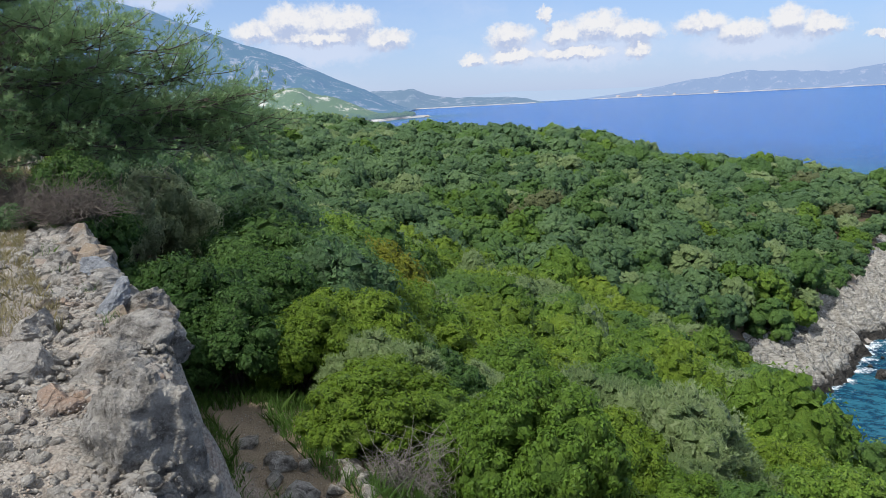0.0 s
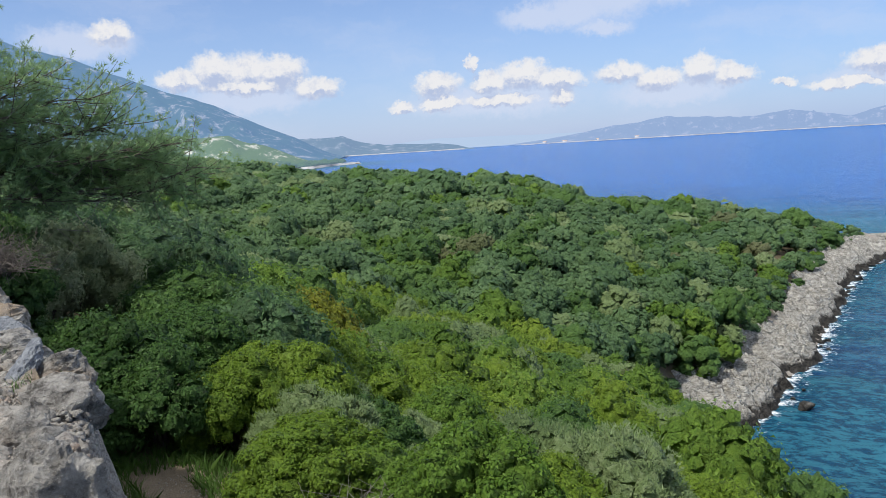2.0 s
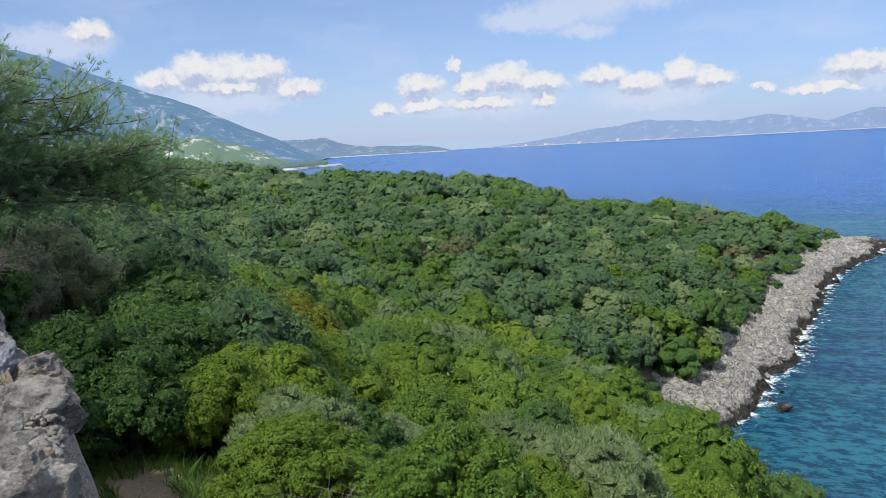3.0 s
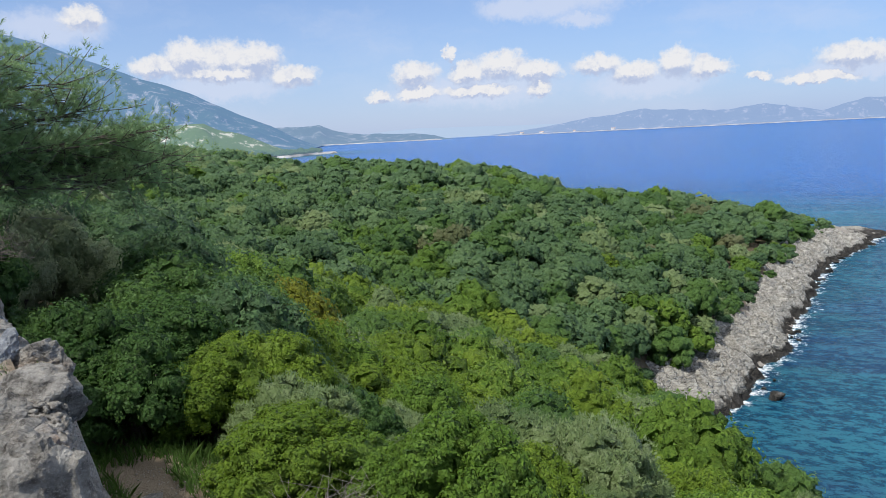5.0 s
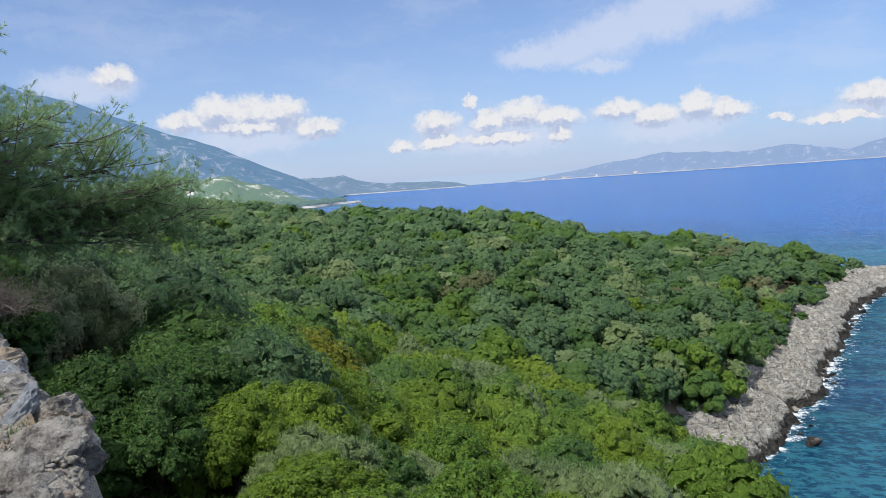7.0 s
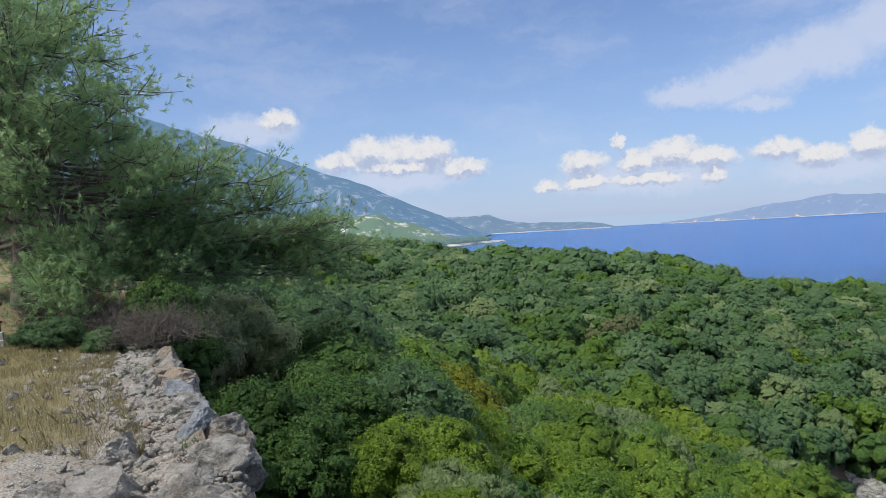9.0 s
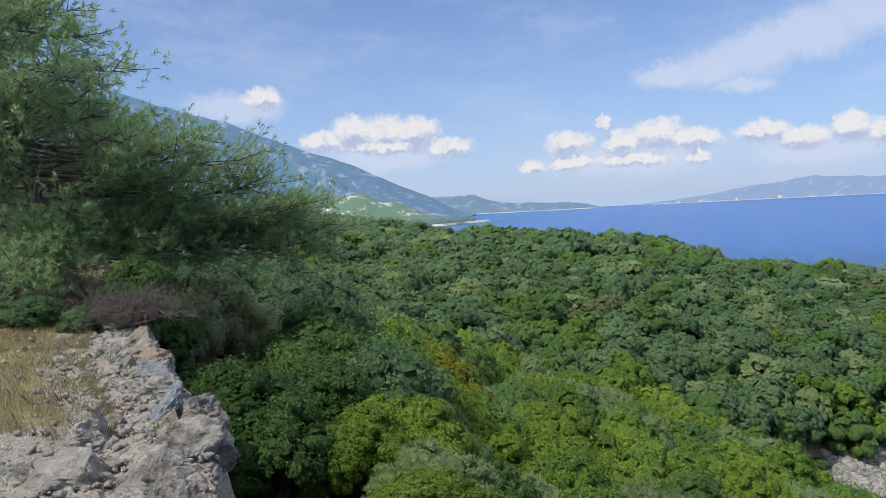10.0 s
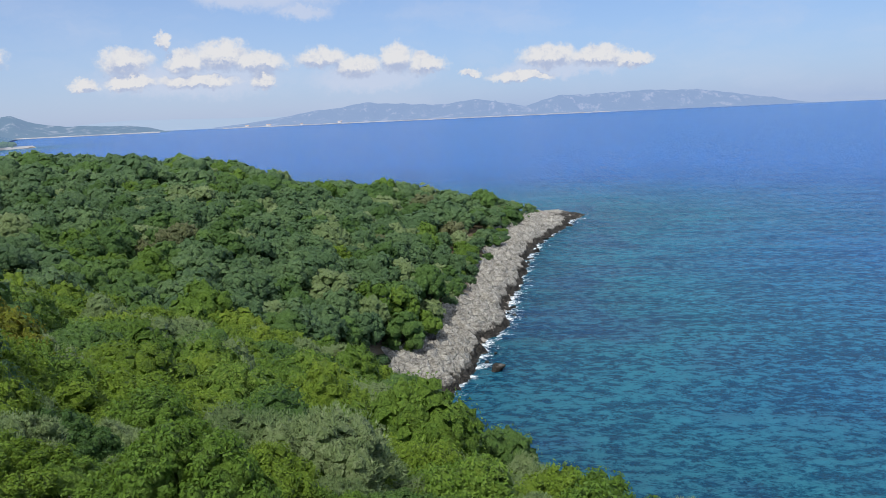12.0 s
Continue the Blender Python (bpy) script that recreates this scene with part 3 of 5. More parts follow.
def beach(points, width):
    """A strip of sand along a far waterline."""
    p = np.array(points, float)
    t = np.linspace(0, along(points, np.zeros(1))[2], 80)
    q, nrm, _ = along(points, t)
    w = width * (0.6 + 0.4 * np.sin(t / 90) * np.sin(t / 37 + 1))
    v = np.array([0, 0.5, 1.0])
    x = q[:, 0][:, None] + nrm[:, 0][:, None] * v * w[:, None]
    y = q[:, 1][:, None] + nrm[:, 1][:, None] * v * w[:, None]
    z = np.array([0.2, 2.6, 4.6])[None, :] + 0 * x
    return mesh_from("beach", np.stack([x, y, z], -1).reshape(-1, 3), grid_faces(len(t), 3), BEACH)


for pts, wide in (([(-330, 3745), (-150, 3742), (80, 3742), (440, 3745)][::1], 4.5), ([(800, 4134), (1400, 3864), (2000, 3594), (2700, 3279)], 2.2), ([(-150, 1545), (-128, 1554), (-95, 1686), (-36, 1781)], 11)):
    tagged(new("beach", beach(pts, wide)), "thin pale sandy beach on a far shore", "beach", kind="structure")


PLASTER, n, co, geo = material("white_plaster")
finish(n, surface(n, n.ramp(n.noise(geo["Position"], 0.4, 4), [(0.3, (0.62, 0.61, 0.58)), (0.7, (0.80, 0.79, 0.76))])))
ROOF, n, co, geo = material("pale_roof_tiles")
finish(n, surface(n, n.ramp(n.noise(geo["Position"], 0.5, 4), [(0.3, (0.42, 0.30, 0.24)), (0.7, (0.55, 0.42, 0.35))])))


def house(w, d, h):
    """A long low house far off: walls and a gable roof."""
    root = tagged(new("house"), "long white house on the far shore", "house", "houses on the far shore")
    x0, y0 = w / 2, d / 2
    walls = [(-x0, -y0, -4), (x0, -y0, -4), (x0, y0, -4), (-x0, y0, -4), (-x0, -y0, h), (x0, -y0, h), (x0, y0, h), (-x0, y0, h)]
    part("wall", mesh_from("wall", walls, [(0, 1, 5, 4), (1, 2, 6, 5), (2, 3, 7, 6), (3, 0, 4, 7)], PLASTER), root)
    e, top = 0.6, h + 0.3 * d
    roof = [(-x0 - e, -y0 - e, h - 0.1), (x0 + e, -y0 - e, h - 0.1), (x0 + e, 0, top), (-x0 - e, 0, top), (x0 + e, y0 + e, h - 0.1), (-x0 - e, y0 + e, h - 0.1), (x0, 0, top - 0.2), (-x0, 0, top - 0.2)]
    part("roof", mesh_from("roof", roof, [(0, 1, 2, 3), (3, 2, 4, 5)], ROOF), root)
    for side in (-x0, x0):
        part("gable", mesh_from("gable", [(side, -y0, h), (side, y0, h), (side, 0, top - 0.2)], [(0, 1, 2)], PLASTER), root)
    return root


for bearing, w, d, h in ((19.4, 22, 10, 8), (14.2, 26, 10, 6), (12.7, 20, 10, 6), (16.6, 14, 9, 6)):
    t_ = math.tan(radians(bearing))
    px = 4522 * t_ / (1 + 0.45 * t_)
    house(w, d, h).matrix_basis = pose(px, px / t_, 4.5, 0, 0, -20)


# ---- leaves, crowns and trunks ----
def unit(v):
    return v / (np.linalg.norm(v, axis=-1, keepdims=True) + 1e-9)


def leaf_blades(p, normal, along_dir, size, width, corners=4):
    """One diamond leaf, or one three-cornered spray of leaves, at each place."""
    u = unit(along_dir - normal * np.sum(along_dir * normal, -1, keepdims=True)) * size[:, None]
    w = np.cross(normal, u) * width * 0.5
    lift = normal * size[:, None] * 0.12
    if corners == 4:
        v = np.stack([p - u * 0.5, p + w + lift, p + u * 0.5, p - w + lift], 1).reshape(-1, 3)
    else:
        v = np.stack([p - u * 0.45 + w * 1.1, p + u * 0.6 + lift, p - u * 0.45 - w * 1.1], 1).reshape(-1, 3)
    return v, np.arange(len(v)).reshape(-1, corners)


ICO = [(0, 0, 1)] + [(0.894 * math.cos(k * 1.2566), 0.894 * math.sin(k * 1.2566), 0.447) for k in range(5)] + [(0.894 * math.cos((k + 0.5) * 1.2566), 0.894 * math.sin((k + 0.5) * 1.2566), -0.447) for k in range(5)] + [(0, 0, -1)]
ICO_F = [(0, 1 + k, 1 + (k + 1) % 5) for k in range(5)] + [(1 + k, 6 + k, 1 + (k + 1) % 5) for k in range(5)] + [(1 + (k + 1) % 5, 6 + k, 6 + (k + 1) % 5) for k in range(5)]


def lobe_ball(fine):
    """The upper part of a ball, as quads and triangles written as quads."""
    v, f = [Vector(p) for p in ICO], list(ICO_F)
    for _ in range(fine):
        seen, g = {}, []
        for tri in f:
            m = []
            for i, j in ((0, 1), (1, 2), (2, 0)):
                key = tuple(sorted((tri[i], tri[j])))
                if key not in seen:
                    seen[key] = len(v)
                    v.append(((v[key[0]] + v[key[1]]) / 2).normalized())
                m.append(seen[key])
            g += [(tri[0], m[0], m[2]), (tri[1], m[1], m[0]), (tri[2], m[2], m[1]), tuple(m)]
        f = g
    return np.array([tuple(p) for p in v]), np.array(f)


BALL = [lobe_ball(0), lobe_ball(1), lobe_ball(2)]


def crown(seed, lobes, florets, fr, per, leaf, width=0.6, spiky=0.0, fine=0, lobe=(0.36, 0.54), corners=4, rings=1):
    """A crown of radius 1 and height 1.6 with its foot at z = 0: several lobes, each set with domed tufts of leaves that stand apart a little. Gives the leaves, and the tufts and lobes behind them."""
    rng = np.random.default_rng(seed)
    k = np.arange(lobes) + 0.5
    turn = k * 2.39996 + rng.uniform(0, 6.28) + rng.normal(0, 0.25, lobes)
    up = 1 - k / lobes * 1.05
    flat_r = np.sqrt(1 - np.clip(up, -0.2, 1) ** 2)
    d = np.stack([flat_r * np.cos(turn), flat_r * np.sin(turn), up], -1)
    lr = rng.uniform(*lobe, lobes)
    c = d * (1 - lr * 0.9)[:, None] * rng.uniform(0.78, 1.06, lobes)[:, None]
    c[:, 2] = 0.64 + (0.96 - lr * 0.8) * np.clip(up + rng.normal(0, 0.16, lobes), -0.1, 1.1)
    # tufts: spread over the free outside of the lobes
    many = florets * 5
    which = rng.choice(lobes, many, p=lr ** 2 / np.sum(lr ** 2))
    q = rng.normal(size=(many, 3))
    q[:, 2] = q[:, 2] * 0.9 + 0.4
    q = unit(q)
    cp = c[which] + q * lr[which][:, None] * rng.uniform(0.9, 1.07, many)[:, None] * (1, 1, 0.92)
    deep = np.min(np.linalg.norm((cp[:, None, :] - c[None]) / (1, 1, 0.92), axis=2) / lr[None], axis=1)
    chosen = []
    for i in np.nonzero(deep > 0.84)[0]:
        if len(chosen) < florets and (not chosen or np.min(np.sum((cp[chosen] - cp[i]) ** 2, 1)) > (fr * 1.05) ** 2):
            chosen.append(i)
    cp, q = cp[chosen], q[chosen]
    m = len(cp)
    size = fr * rng.uniform(0.75, 1.3, m)
    axis = unit(q * 0.9 + np.array((0, 0, 0.22 + 0.5 * spiky)) + rng.normal(0, 0.16, (m, 3)))
    e1 = unit(np.cross(axis, np.array((0.31, 0.84, 0.17)) + 0 * axis))
    e2 = np.cross(axis, e1)
    sides = 6 if rings == 1 else 5
    rows = [np.stack([cp + axis * (size * 0.36)[:, None]], 1)]
    for wide, high in (((0.86, -0.5),) if rings == 1 else ((0.70, 0.16), (0.86, -0.55))):
        a = np.linspace(0, 2 * np.pi, sides, endpoint=False)[None] + rng.uniform(0, 1.2, (m, 1))
        w = size[:, None] * wide * rng.uniform(0.8, 1.2, (m, sides))
        h = size[:, None] * (high + rng.normal(0, 0.16, (m, sides)))
        rows.append(cp[:, None] + e1[:, None] * (np.cos(a) * w)[..., None] + e2[:, None] * (np.sin(a) * w)[..., None] + axis[:, None] * h[..., None])
    tuft = np.concatenate(rows, 1)
    j = np.arange(sides)
    tris = [np.stack([0 * j, 1 + j, 1 + (j + 1) % sides], -1)]
    if rings == 2:
        tris += [np.stack([1 + j, 1 + sides + j, 1 + sides + (j + 1) % sides], -1), np.stack([1 + j, 1 + sides + (j + 1) % sides, 1 + (j + 1) % sides], -1)]
    tris = np.concatenate(tris)
    tuft_f = (tris[None] + tuft.shape[1] * np.arange(m)[:, None, None]).reshape(-1, 3)
    tuft[:, :, 2] = np.maximum(tuft[:, :, 2], 0.04)
    bv, bf = BALL[fine]
    rough = 1 + 0.12 * rng.normal(size=(lobes, len(bv), 1))
    ball = c[:, None, :] + bv[None] * lr[:, None, None] * (0.84, 0.84, 0.76) * rough
    ball[:, :, 2] = np.maximum(ball[:, :, 2], 0.05)
    balls = join([(tuft.reshape(-1, 3), tuft_f), (ball.reshape(-1, 3), (bf[None] + len(bv) * np.arange(lobes)[:, None, None]).reshape(-1, 3))])
    # leaves over each tuft, like a rosette
    n_all = m * per
    ia = np.repeat(np.arange(m), per)
    a, u = rng.uniform(0, 2 * np.pi, n_all), np.sqrt(rng.uniform(0.0, 1.0, n_all))
    side = e1[ia] * np.cos(a)[:, None] + e2[ia] * np.sin(a)[:, None]
    lift = np.sqrt(np.clip(1 - (0.85 * u) ** 2, 0, 1)) * 0.8 - 0.2
    p = cp[ia] + (side * (u * 1.02)[:, None] + axis[ia] * (lift + rng.normal(0.02, 0.10, n_all))[:, None]) * size[ia][:, None]
    p[:, 2] = np.maximum(p[:, 2], 0.06)
    normal = unit(axis[ia] * 0.9 + side * u[:, None] * 0.8 + rng.normal(0, 0.38, (n_all, 3)))
    lean = unit(side + rng.normal(0, 0.5, (n_all, 3)))
    if spiky >= 1:
        normal = unit(side + rng.normal(0, 0.5, (n_all, 3)))
        lean = unit(axis[ia] * 1.3 + side * u[:, None] + rng.normal(0, 0.3, (n_all, 3)))
    return leaf_blades(p, normal, lean, leaf * rng.uniform(0.7, 1.3, n_all), width, corners), balls


def tube(points, radii_, sides=6):
    p = np.array(points, float)
    d = unit(np.gradient(p, axis=0))
    side = unit(np.cross(d, np.array((0.31, 0.17, 0.94)) + 0 * d))
    up = np.cross(side, d)
    a = np.linspace(0, 2 * np.pi, sides, endpoint=False)
    ring = p[:, None, :] + np.asarray(radii_, float)[:, None, None] * (np.cos(a)[None, :, None] * side[:, None, :] + np.sin(a)[None, :, None] * up[:, None, :])
    return ring.reshape(-1, 3), grid_faces(len(p), sides, True)


def join(pieces):
    vs, fs, o = [], [], 0
    for v, f in pieces:
        vs.append(v)
        fs.append(f + o)
        o += len(v)
    return np.concatenate(vs), np.concatenate(fs)


def stem(seed, radius, height, thick):
    """One crooked stem that rises from the foot into the crown."""
    rng = np.random.default_rng(seed)
    t = np.linspace(0, 1, 7)[:, None]
    p = np.array((radius * 0.45, 0, 0)) * t ** 1.4 + np.array((0, 0, height * 0.75)) * t + rng.normal(size=(7, 3)) * 0.04 * radius * (t > 0)
    p[0] = (0, 0, -0.25)
    return tube(p, np.linspace(thick, thick * 0.25, 7))


# kind: leaf width, upright habit
HABIT = {"oak": (0.75, 0.0), "mastic": (0.7, 0.0), "arbutus": (0.62, 0.25), "olive": (0.32, 1.0), "yellow": (0.7, 0.1), "brown": (0.65, 0.2), "pale": (0.6, 0.2), "kermes": (0.75, 0.0), "buckthorn": (0.6, 0.0)}
LABEL = {"oak": ("evergreen_oak", "dense dark green evergreen oak on the slope", "tree"),
         "mastic": ("mastic_shrub", "rounded mid-green mastic shrub on the slope", "shrub"),
         "arbutus": ("strawberry_tree", "bright yellow-green strawberry tree in the scrub", "shrub"),
         "olive": ("wild_olive", "silvery grey-green wild olive in the scrub", "tree"),
         "yellow": ("terebinth_tree", "yellowing terebinth tree with russet tips", "tree"),
         "brown": ("withered_oak", "brownish half-withered oak among green crowns", "tree"),
         "buckthorn": ("buckthorn_shrub", "fresh green buckthorn crown on the slope", "shrub"),
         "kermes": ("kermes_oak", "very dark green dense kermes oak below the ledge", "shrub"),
         "pale": ("flowering_shrub", "pale grey-green flowering shrub below the ledge", "shrub")}
# stage of detail: lobes, tufts, tuft size, leaves on a tuft, leaf size (for a crown of radius 1), fineness of the lobes, lobe sizes, corners of a leaf, rings of a tuft
STAGE = {"close": (24, 270, 0.112, 40, 0.037, 1, (0.24, 0.38), 3, 2), "near": (22, 220, 0.128, 20, 0.045, 0, (0.25, 0.40), 3, 1), "mid": (18, 160, 0.148, 6, 0.048, 0, (0.28, 0.44), 3, 1),
         "far": (12, 88, 0.188, 1, 0.06, 0, (0.33, 0.49), 3, 1), "farther": (8, 44, 0.24, 1, 0.08, 0, (0.37, 0.54), 3, 1)}
MODEL = {}


def model(kind, stage, k):
    """Leaves and inner mass of one plant of unit radius and height 1.6, three forms of each."""
    key = (kind, stage, k)
    if key not in MODEL:
        lobes, tufts, fr, per, leaf, fine, lobe, corners, rings = STAGE[stage]
        width, spiky = HABIT[kind]
        seed = 100 * sorted(HABIT).index(kind) + 10 * sorted(STAGE).index(stage) + k
        MODEL[key] = crown(seed, lobes + 2 * k, tufts, fr, int(per * (1.3 if spiky >= 1 else 1)), leaf * (1.15 if spiky >= 1 else 1), width, spiky, fine, lobe, corners, rings)
    return MODEL[key]


def crown_mesh(leaves, balls, kind):
    """Leaves and the leafy mass behind them (triangles, smooth) in one mesh."""
    (lv, lf), (bv, bf) = leaves, balls
    k = lf.shape[1]
    me_ = bpy.data.meshes.new("crown")
    me_.vertices.add(len(lv) + len(bv))
    me_.vertices.foreach_set("co", np.concatenate([lv, bv]).astype(np.float32).ravel())
    loops = np.concatenate([lf.ravel(), (bf + len(lv)).ravel()]).astype(np.int32)
    me_.loops.add(len(loops))
    me_.loops.foreach_set("vertex_index", loops)
    me_.polygons.add(len(lf) + len(bf))
    me_.polygons.foreach_set("loop_start", np.concatenate([np.arange(len(lf)) * k, lf.size + np.arange(len(bf)) * 3]).astype(np.int32))
    me_.polygons.foreach_set("use_smooth", np.concatenate([np.zeros(len(lf), bool), np.ones(len(bf), bool)]))
    me_.polygons.foreach_set("material_index", np.concatenate([np.zeros(len(lf)), np.ones(len(bf))]).astype(np.int32))
    me_.update(calc_edges=True)
    me_.materials.append(LEAF[kind])
    me_.materials.append(MASS[kind])
    return me_


BASE_THING = {}


def plant(kind, stage, k, x, y, radius, height, turn, group):
    """One tree or shrub with trunk and crown, at its place on the ground."""
    key = (kind, stage, k)
    name, label, category = LABEL[kind]
    m = Matrix.Translation((x, y, float(ground_z(x, y)) - 0.1)) @ Matrix.Rotation(turn, 4, "Z") @ Matrix.Diagonal((radius, radius, height / 1.6, 1))
    if key not in BASE_THING:
        root = tagged(new(name), label, category, group)
        root.empty_display_size = 0.2
        part("crown", crown_mesh(*model(kind, stage, k), kind), root)
        me_ = mesh_from("trunk", *stem(k + 5, 1.0, 1.6, 0.06), BARK, True)
        part("trunk", me_, root)
        if stage in ("close", "near"):
            for j in range(3):
                part("stem", me_, root).matrix_basis = Matrix.Rotation(2.1 + 1.5 * j, 4, "Z") @ Matrix.Diagonal((1.0, 0.8, 0.9, 1))
        BASE_THING[key] = root
    else:
        root = copy_thing(BASE_THING[key], Matrix.Identity(4))
    root.matrix_basis = m
    return root


# ---- the woods ----
rng = np.random.default_rng(5)


def scatter(spacing, box):
    x0, x1, y0, y1 = box
    gx, gy = np.meshgrid(np.arange(x0, x1, spacing), np.arange(y0, y1, spacing * 0.87))
    gx = gx + (np.arange(gx.shape[0]) % 2)[:, None] * spacing * 0.5
    j = rng.uniform(-0.36, 0.36, (2, *gx.shape)) * spacing
    return (gx + j[0]).ravel(), (gy + j[1]).ravel()


def polar(a, r):
    return r * math.sin(radians(a)), r * math.cos(radians(a))


# plants that stand out: kind, bearing, distance, radius, height
SPECIAL = [("olive", -6.0, 10.1, 1.0, 1.65), ("arbutus", -6.4, 8.9, 0.95, 1.3), ("mastic", -2.6, 8.9, 1.0, 1.2), ("arbutus", -11.8, 11.2, 0.9, 1.5), ("arbutus", -8.0, 12.5, 1.2, 2.0), ("olive", 2.6, 11.0, 0.8, 1.2),
           ("olive", 18.2, 31, 1.9, 3.0), ("olive", 15.0, 30, 1.6, 2.7), ("olive", 5.5, 12.5, 0.9, 1.6), ("yellow", -6.2, 24.5, 1.9, 3.6), ("yellow", -4.2, 22.5, 1.3, 2.6), ("mastic", -9.5, 27.5, 2.2, 4.0), ("brown", 7.3, 112, 3.6, 6.0), ("brown", 5.0, 108, 2.6, 4.4),
           ("arbutus", 18.5, 118, 2.6, 4.5), ("pale", -23.4, 20.5, 1.0, 2.2), ("pale", -21.2, 22.0, 1.15, 2.6), ("pale", -18.6, 22.0, 1.2, 2.3), ("pale", -17.0, 20.3, 0.9, 1.7), ("pale", -15.2, 22.0, 1.05, 2.1), ("pale", -13.4, 24.0, 0.9, 2.1), ("olive", -14.0, 26, 1.2, 2.6)]
taken = []
for i, (kind, a, r, radius, height) in enumerate(SPECIAL):
    px, py = polar(a, r)
    taken.append((px, py, radius))
    plant(kind, "close" if r < 14 else "near" if r < 36 else "mid", i % 3, px, py, radius, height, i * 1.7, "plants on the slope")
taken = np.array(taken)


def species(x, y, r):
    """Kinds of plants by patches of the wood."""
    a = waves(x, y, 41, 34, 2) + rng.normal(0, 0.55, len(x))
    b = waves(x, y, 42, 20, 2) + rng.normal(0, 0.6, len(x))
    slope = past_ledge(x, y)
    near = (r < 78) & (np.degrees(np.arctan2(x, y)) > -9)
    dark = (r < 50) & ~near
    out = np.full(len(x), "oak", object)
    out[a > 0.40] = "buckthorn"
    out[a > 1.15] = "mastic"
    out[b > 0.95] = "olive"
    out[near] = "mastic"
    out[near & (a > 0.05)] = "arbutus"
    out[near & (a < -0.55)] = "buckthorn"
    out[near & (b > 0.85)] = "olive"
    out[near & (r > 28) & (b < -1.95)] = "yellow"
    out[dark] = "oak"
    out[dark & (b > 0.45)] = "buckthorn"
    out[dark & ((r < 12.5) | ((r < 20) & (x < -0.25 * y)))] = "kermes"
    out[(out != "olive") & (rng.random(len(x)) < 0.012)] = "brown"
    return out


def grow(spacing, r0, r1, a0, a1, radius, height):
    """Places, kinds and sizes of plants in a sector of the land."""
    x, y = scatter(spacing, (-r1, r1, -5, r1))
    r, a = np.hypot(x, y), np.degrees(np.arctan2(x, y))
    d = shore_distance(x, y)
    ok = (r > r0) & (r < r1) & (a > a0) & (a < a1) & (d > 6.3 + 1.2 * waves(x, y, 51, 9))
    s = past_ledge(x, y)
    ok &= (s > 2.5) | ((y > 40) & (s > -500) & (a > -60))
    ok &= ~((s < 4.2) & (y < 7.8))
    ok &= np.abs((x + 16) * 0.84 + (y - 15.4) * 0.54) > 5.5      # the road stays clear
    ridge_y = np.where(x > 0, 320 - 1.08 * x, 320 - 0.2 * x)
    ok &= ((y - ridge_y) * 0.7 < 15) | (x < -70)
    ok &= (r < 480) | (a < -2.5)
    ok &= (x < 127) | (y < 160)
    x, y, r, s = x[ok], y[ok], r[ok], s[ok]
    free = np.ones(len(x), bool)
    for px, py, pr in taken:
        free &= np.hypot(x - px, y - py) > pr * 0.9
    x, y, r, s = x[free], y[free], r[free], s[free]
    size = rng.uniform(0.78, 1.36, len(x)) * np.where(y > 105, 0.55 + 0.45 * smooth(6, 24, shore_distance(x, y)), 1.0)      # wind keeps the plants low at the sea
    return x, y, r, species(x, y, r), radius * size, height * size * rng.uniform(0.85, 1.2, len(x))


for spacing, r0, r1, a0, a1, radius, height, stage in ((1.45, 7.5, 14, -27, 47, 0.95, 1.5, "close"), (1.85, 14, 27, -27, 47, 1.2, 1.9, "near"), (3.2, 27, 76, -48, 46, 2.05, 3.3, "mid")):
    for x, y, r, kind, rad, hgt in zip(*grow(spacing, r0, r1, a0, a1, radius, height)):
        dark = math.degrees(math.atan2(x, y)) < -9 and r < 30
        plant(kind, stage, int(rng.integers(0, 3)), x, y, rad * (1.15 if dark else 1), hgt * (1.2 if dark else 1), rng.uniform(0, 6.28), "plants on the slope")

far_rows = [grow(3.9, 76, 165, -40, 44, 2.75, 4.2), grow(5.9, 165, 560, -24, 38, 3.9, 5.1)]
for kind in ("oak", "buckthorn", "mastic", "olive", "arbutus", "yellow", "brown"):
    sets, tints = ([], []), ([], [])
    for (x, y, r, kinds, rad, hgt), stage in zip(far_rows, ("far", "farther")):
        pick = np.nonzero(kinds == kind)[0]
        for i, z0 in zip(pick, ground_z(x[pick], y[pick])):
            t, tint = rng.uniform(0, 6.28), rng.uniform(-0.5, 0.5)
            c_, s_ = math.cos(t) * rad[i], math.sin(t) * rad[i]
            for store, (cv, cf) in zip(sets, model(kind, stage, int(rng.integers(0, 3)))):
                tints[0 if store is sets[0] else 1].append(np.full(len(cv), tint))
                store.append((np.stack([cv[:, 0] * c_ - cv[:, 1] * s_ + x[i], cv[:, 0] * s_ + cv[:, 1] * c_ + y[i], cv[:, 2] * hgt[i] / 1.6 + z0 - 0.2], -1), cf))
    if sets[0]:
        ob = new("woodland", crown_mesh(join(sets[0]), join(sets[1]), kind))
        set_attribute(ob.data, "own_tint", np.concatenate(tints[0] + tints[1]))
        tagged(ob, "distant " + LABEL[kind][1].split(" ", 1)[1].split(" on ")[0].split(" in ")[0].split(" among ")[0] + " crowns over the headland", "woodland", kind="stuff")

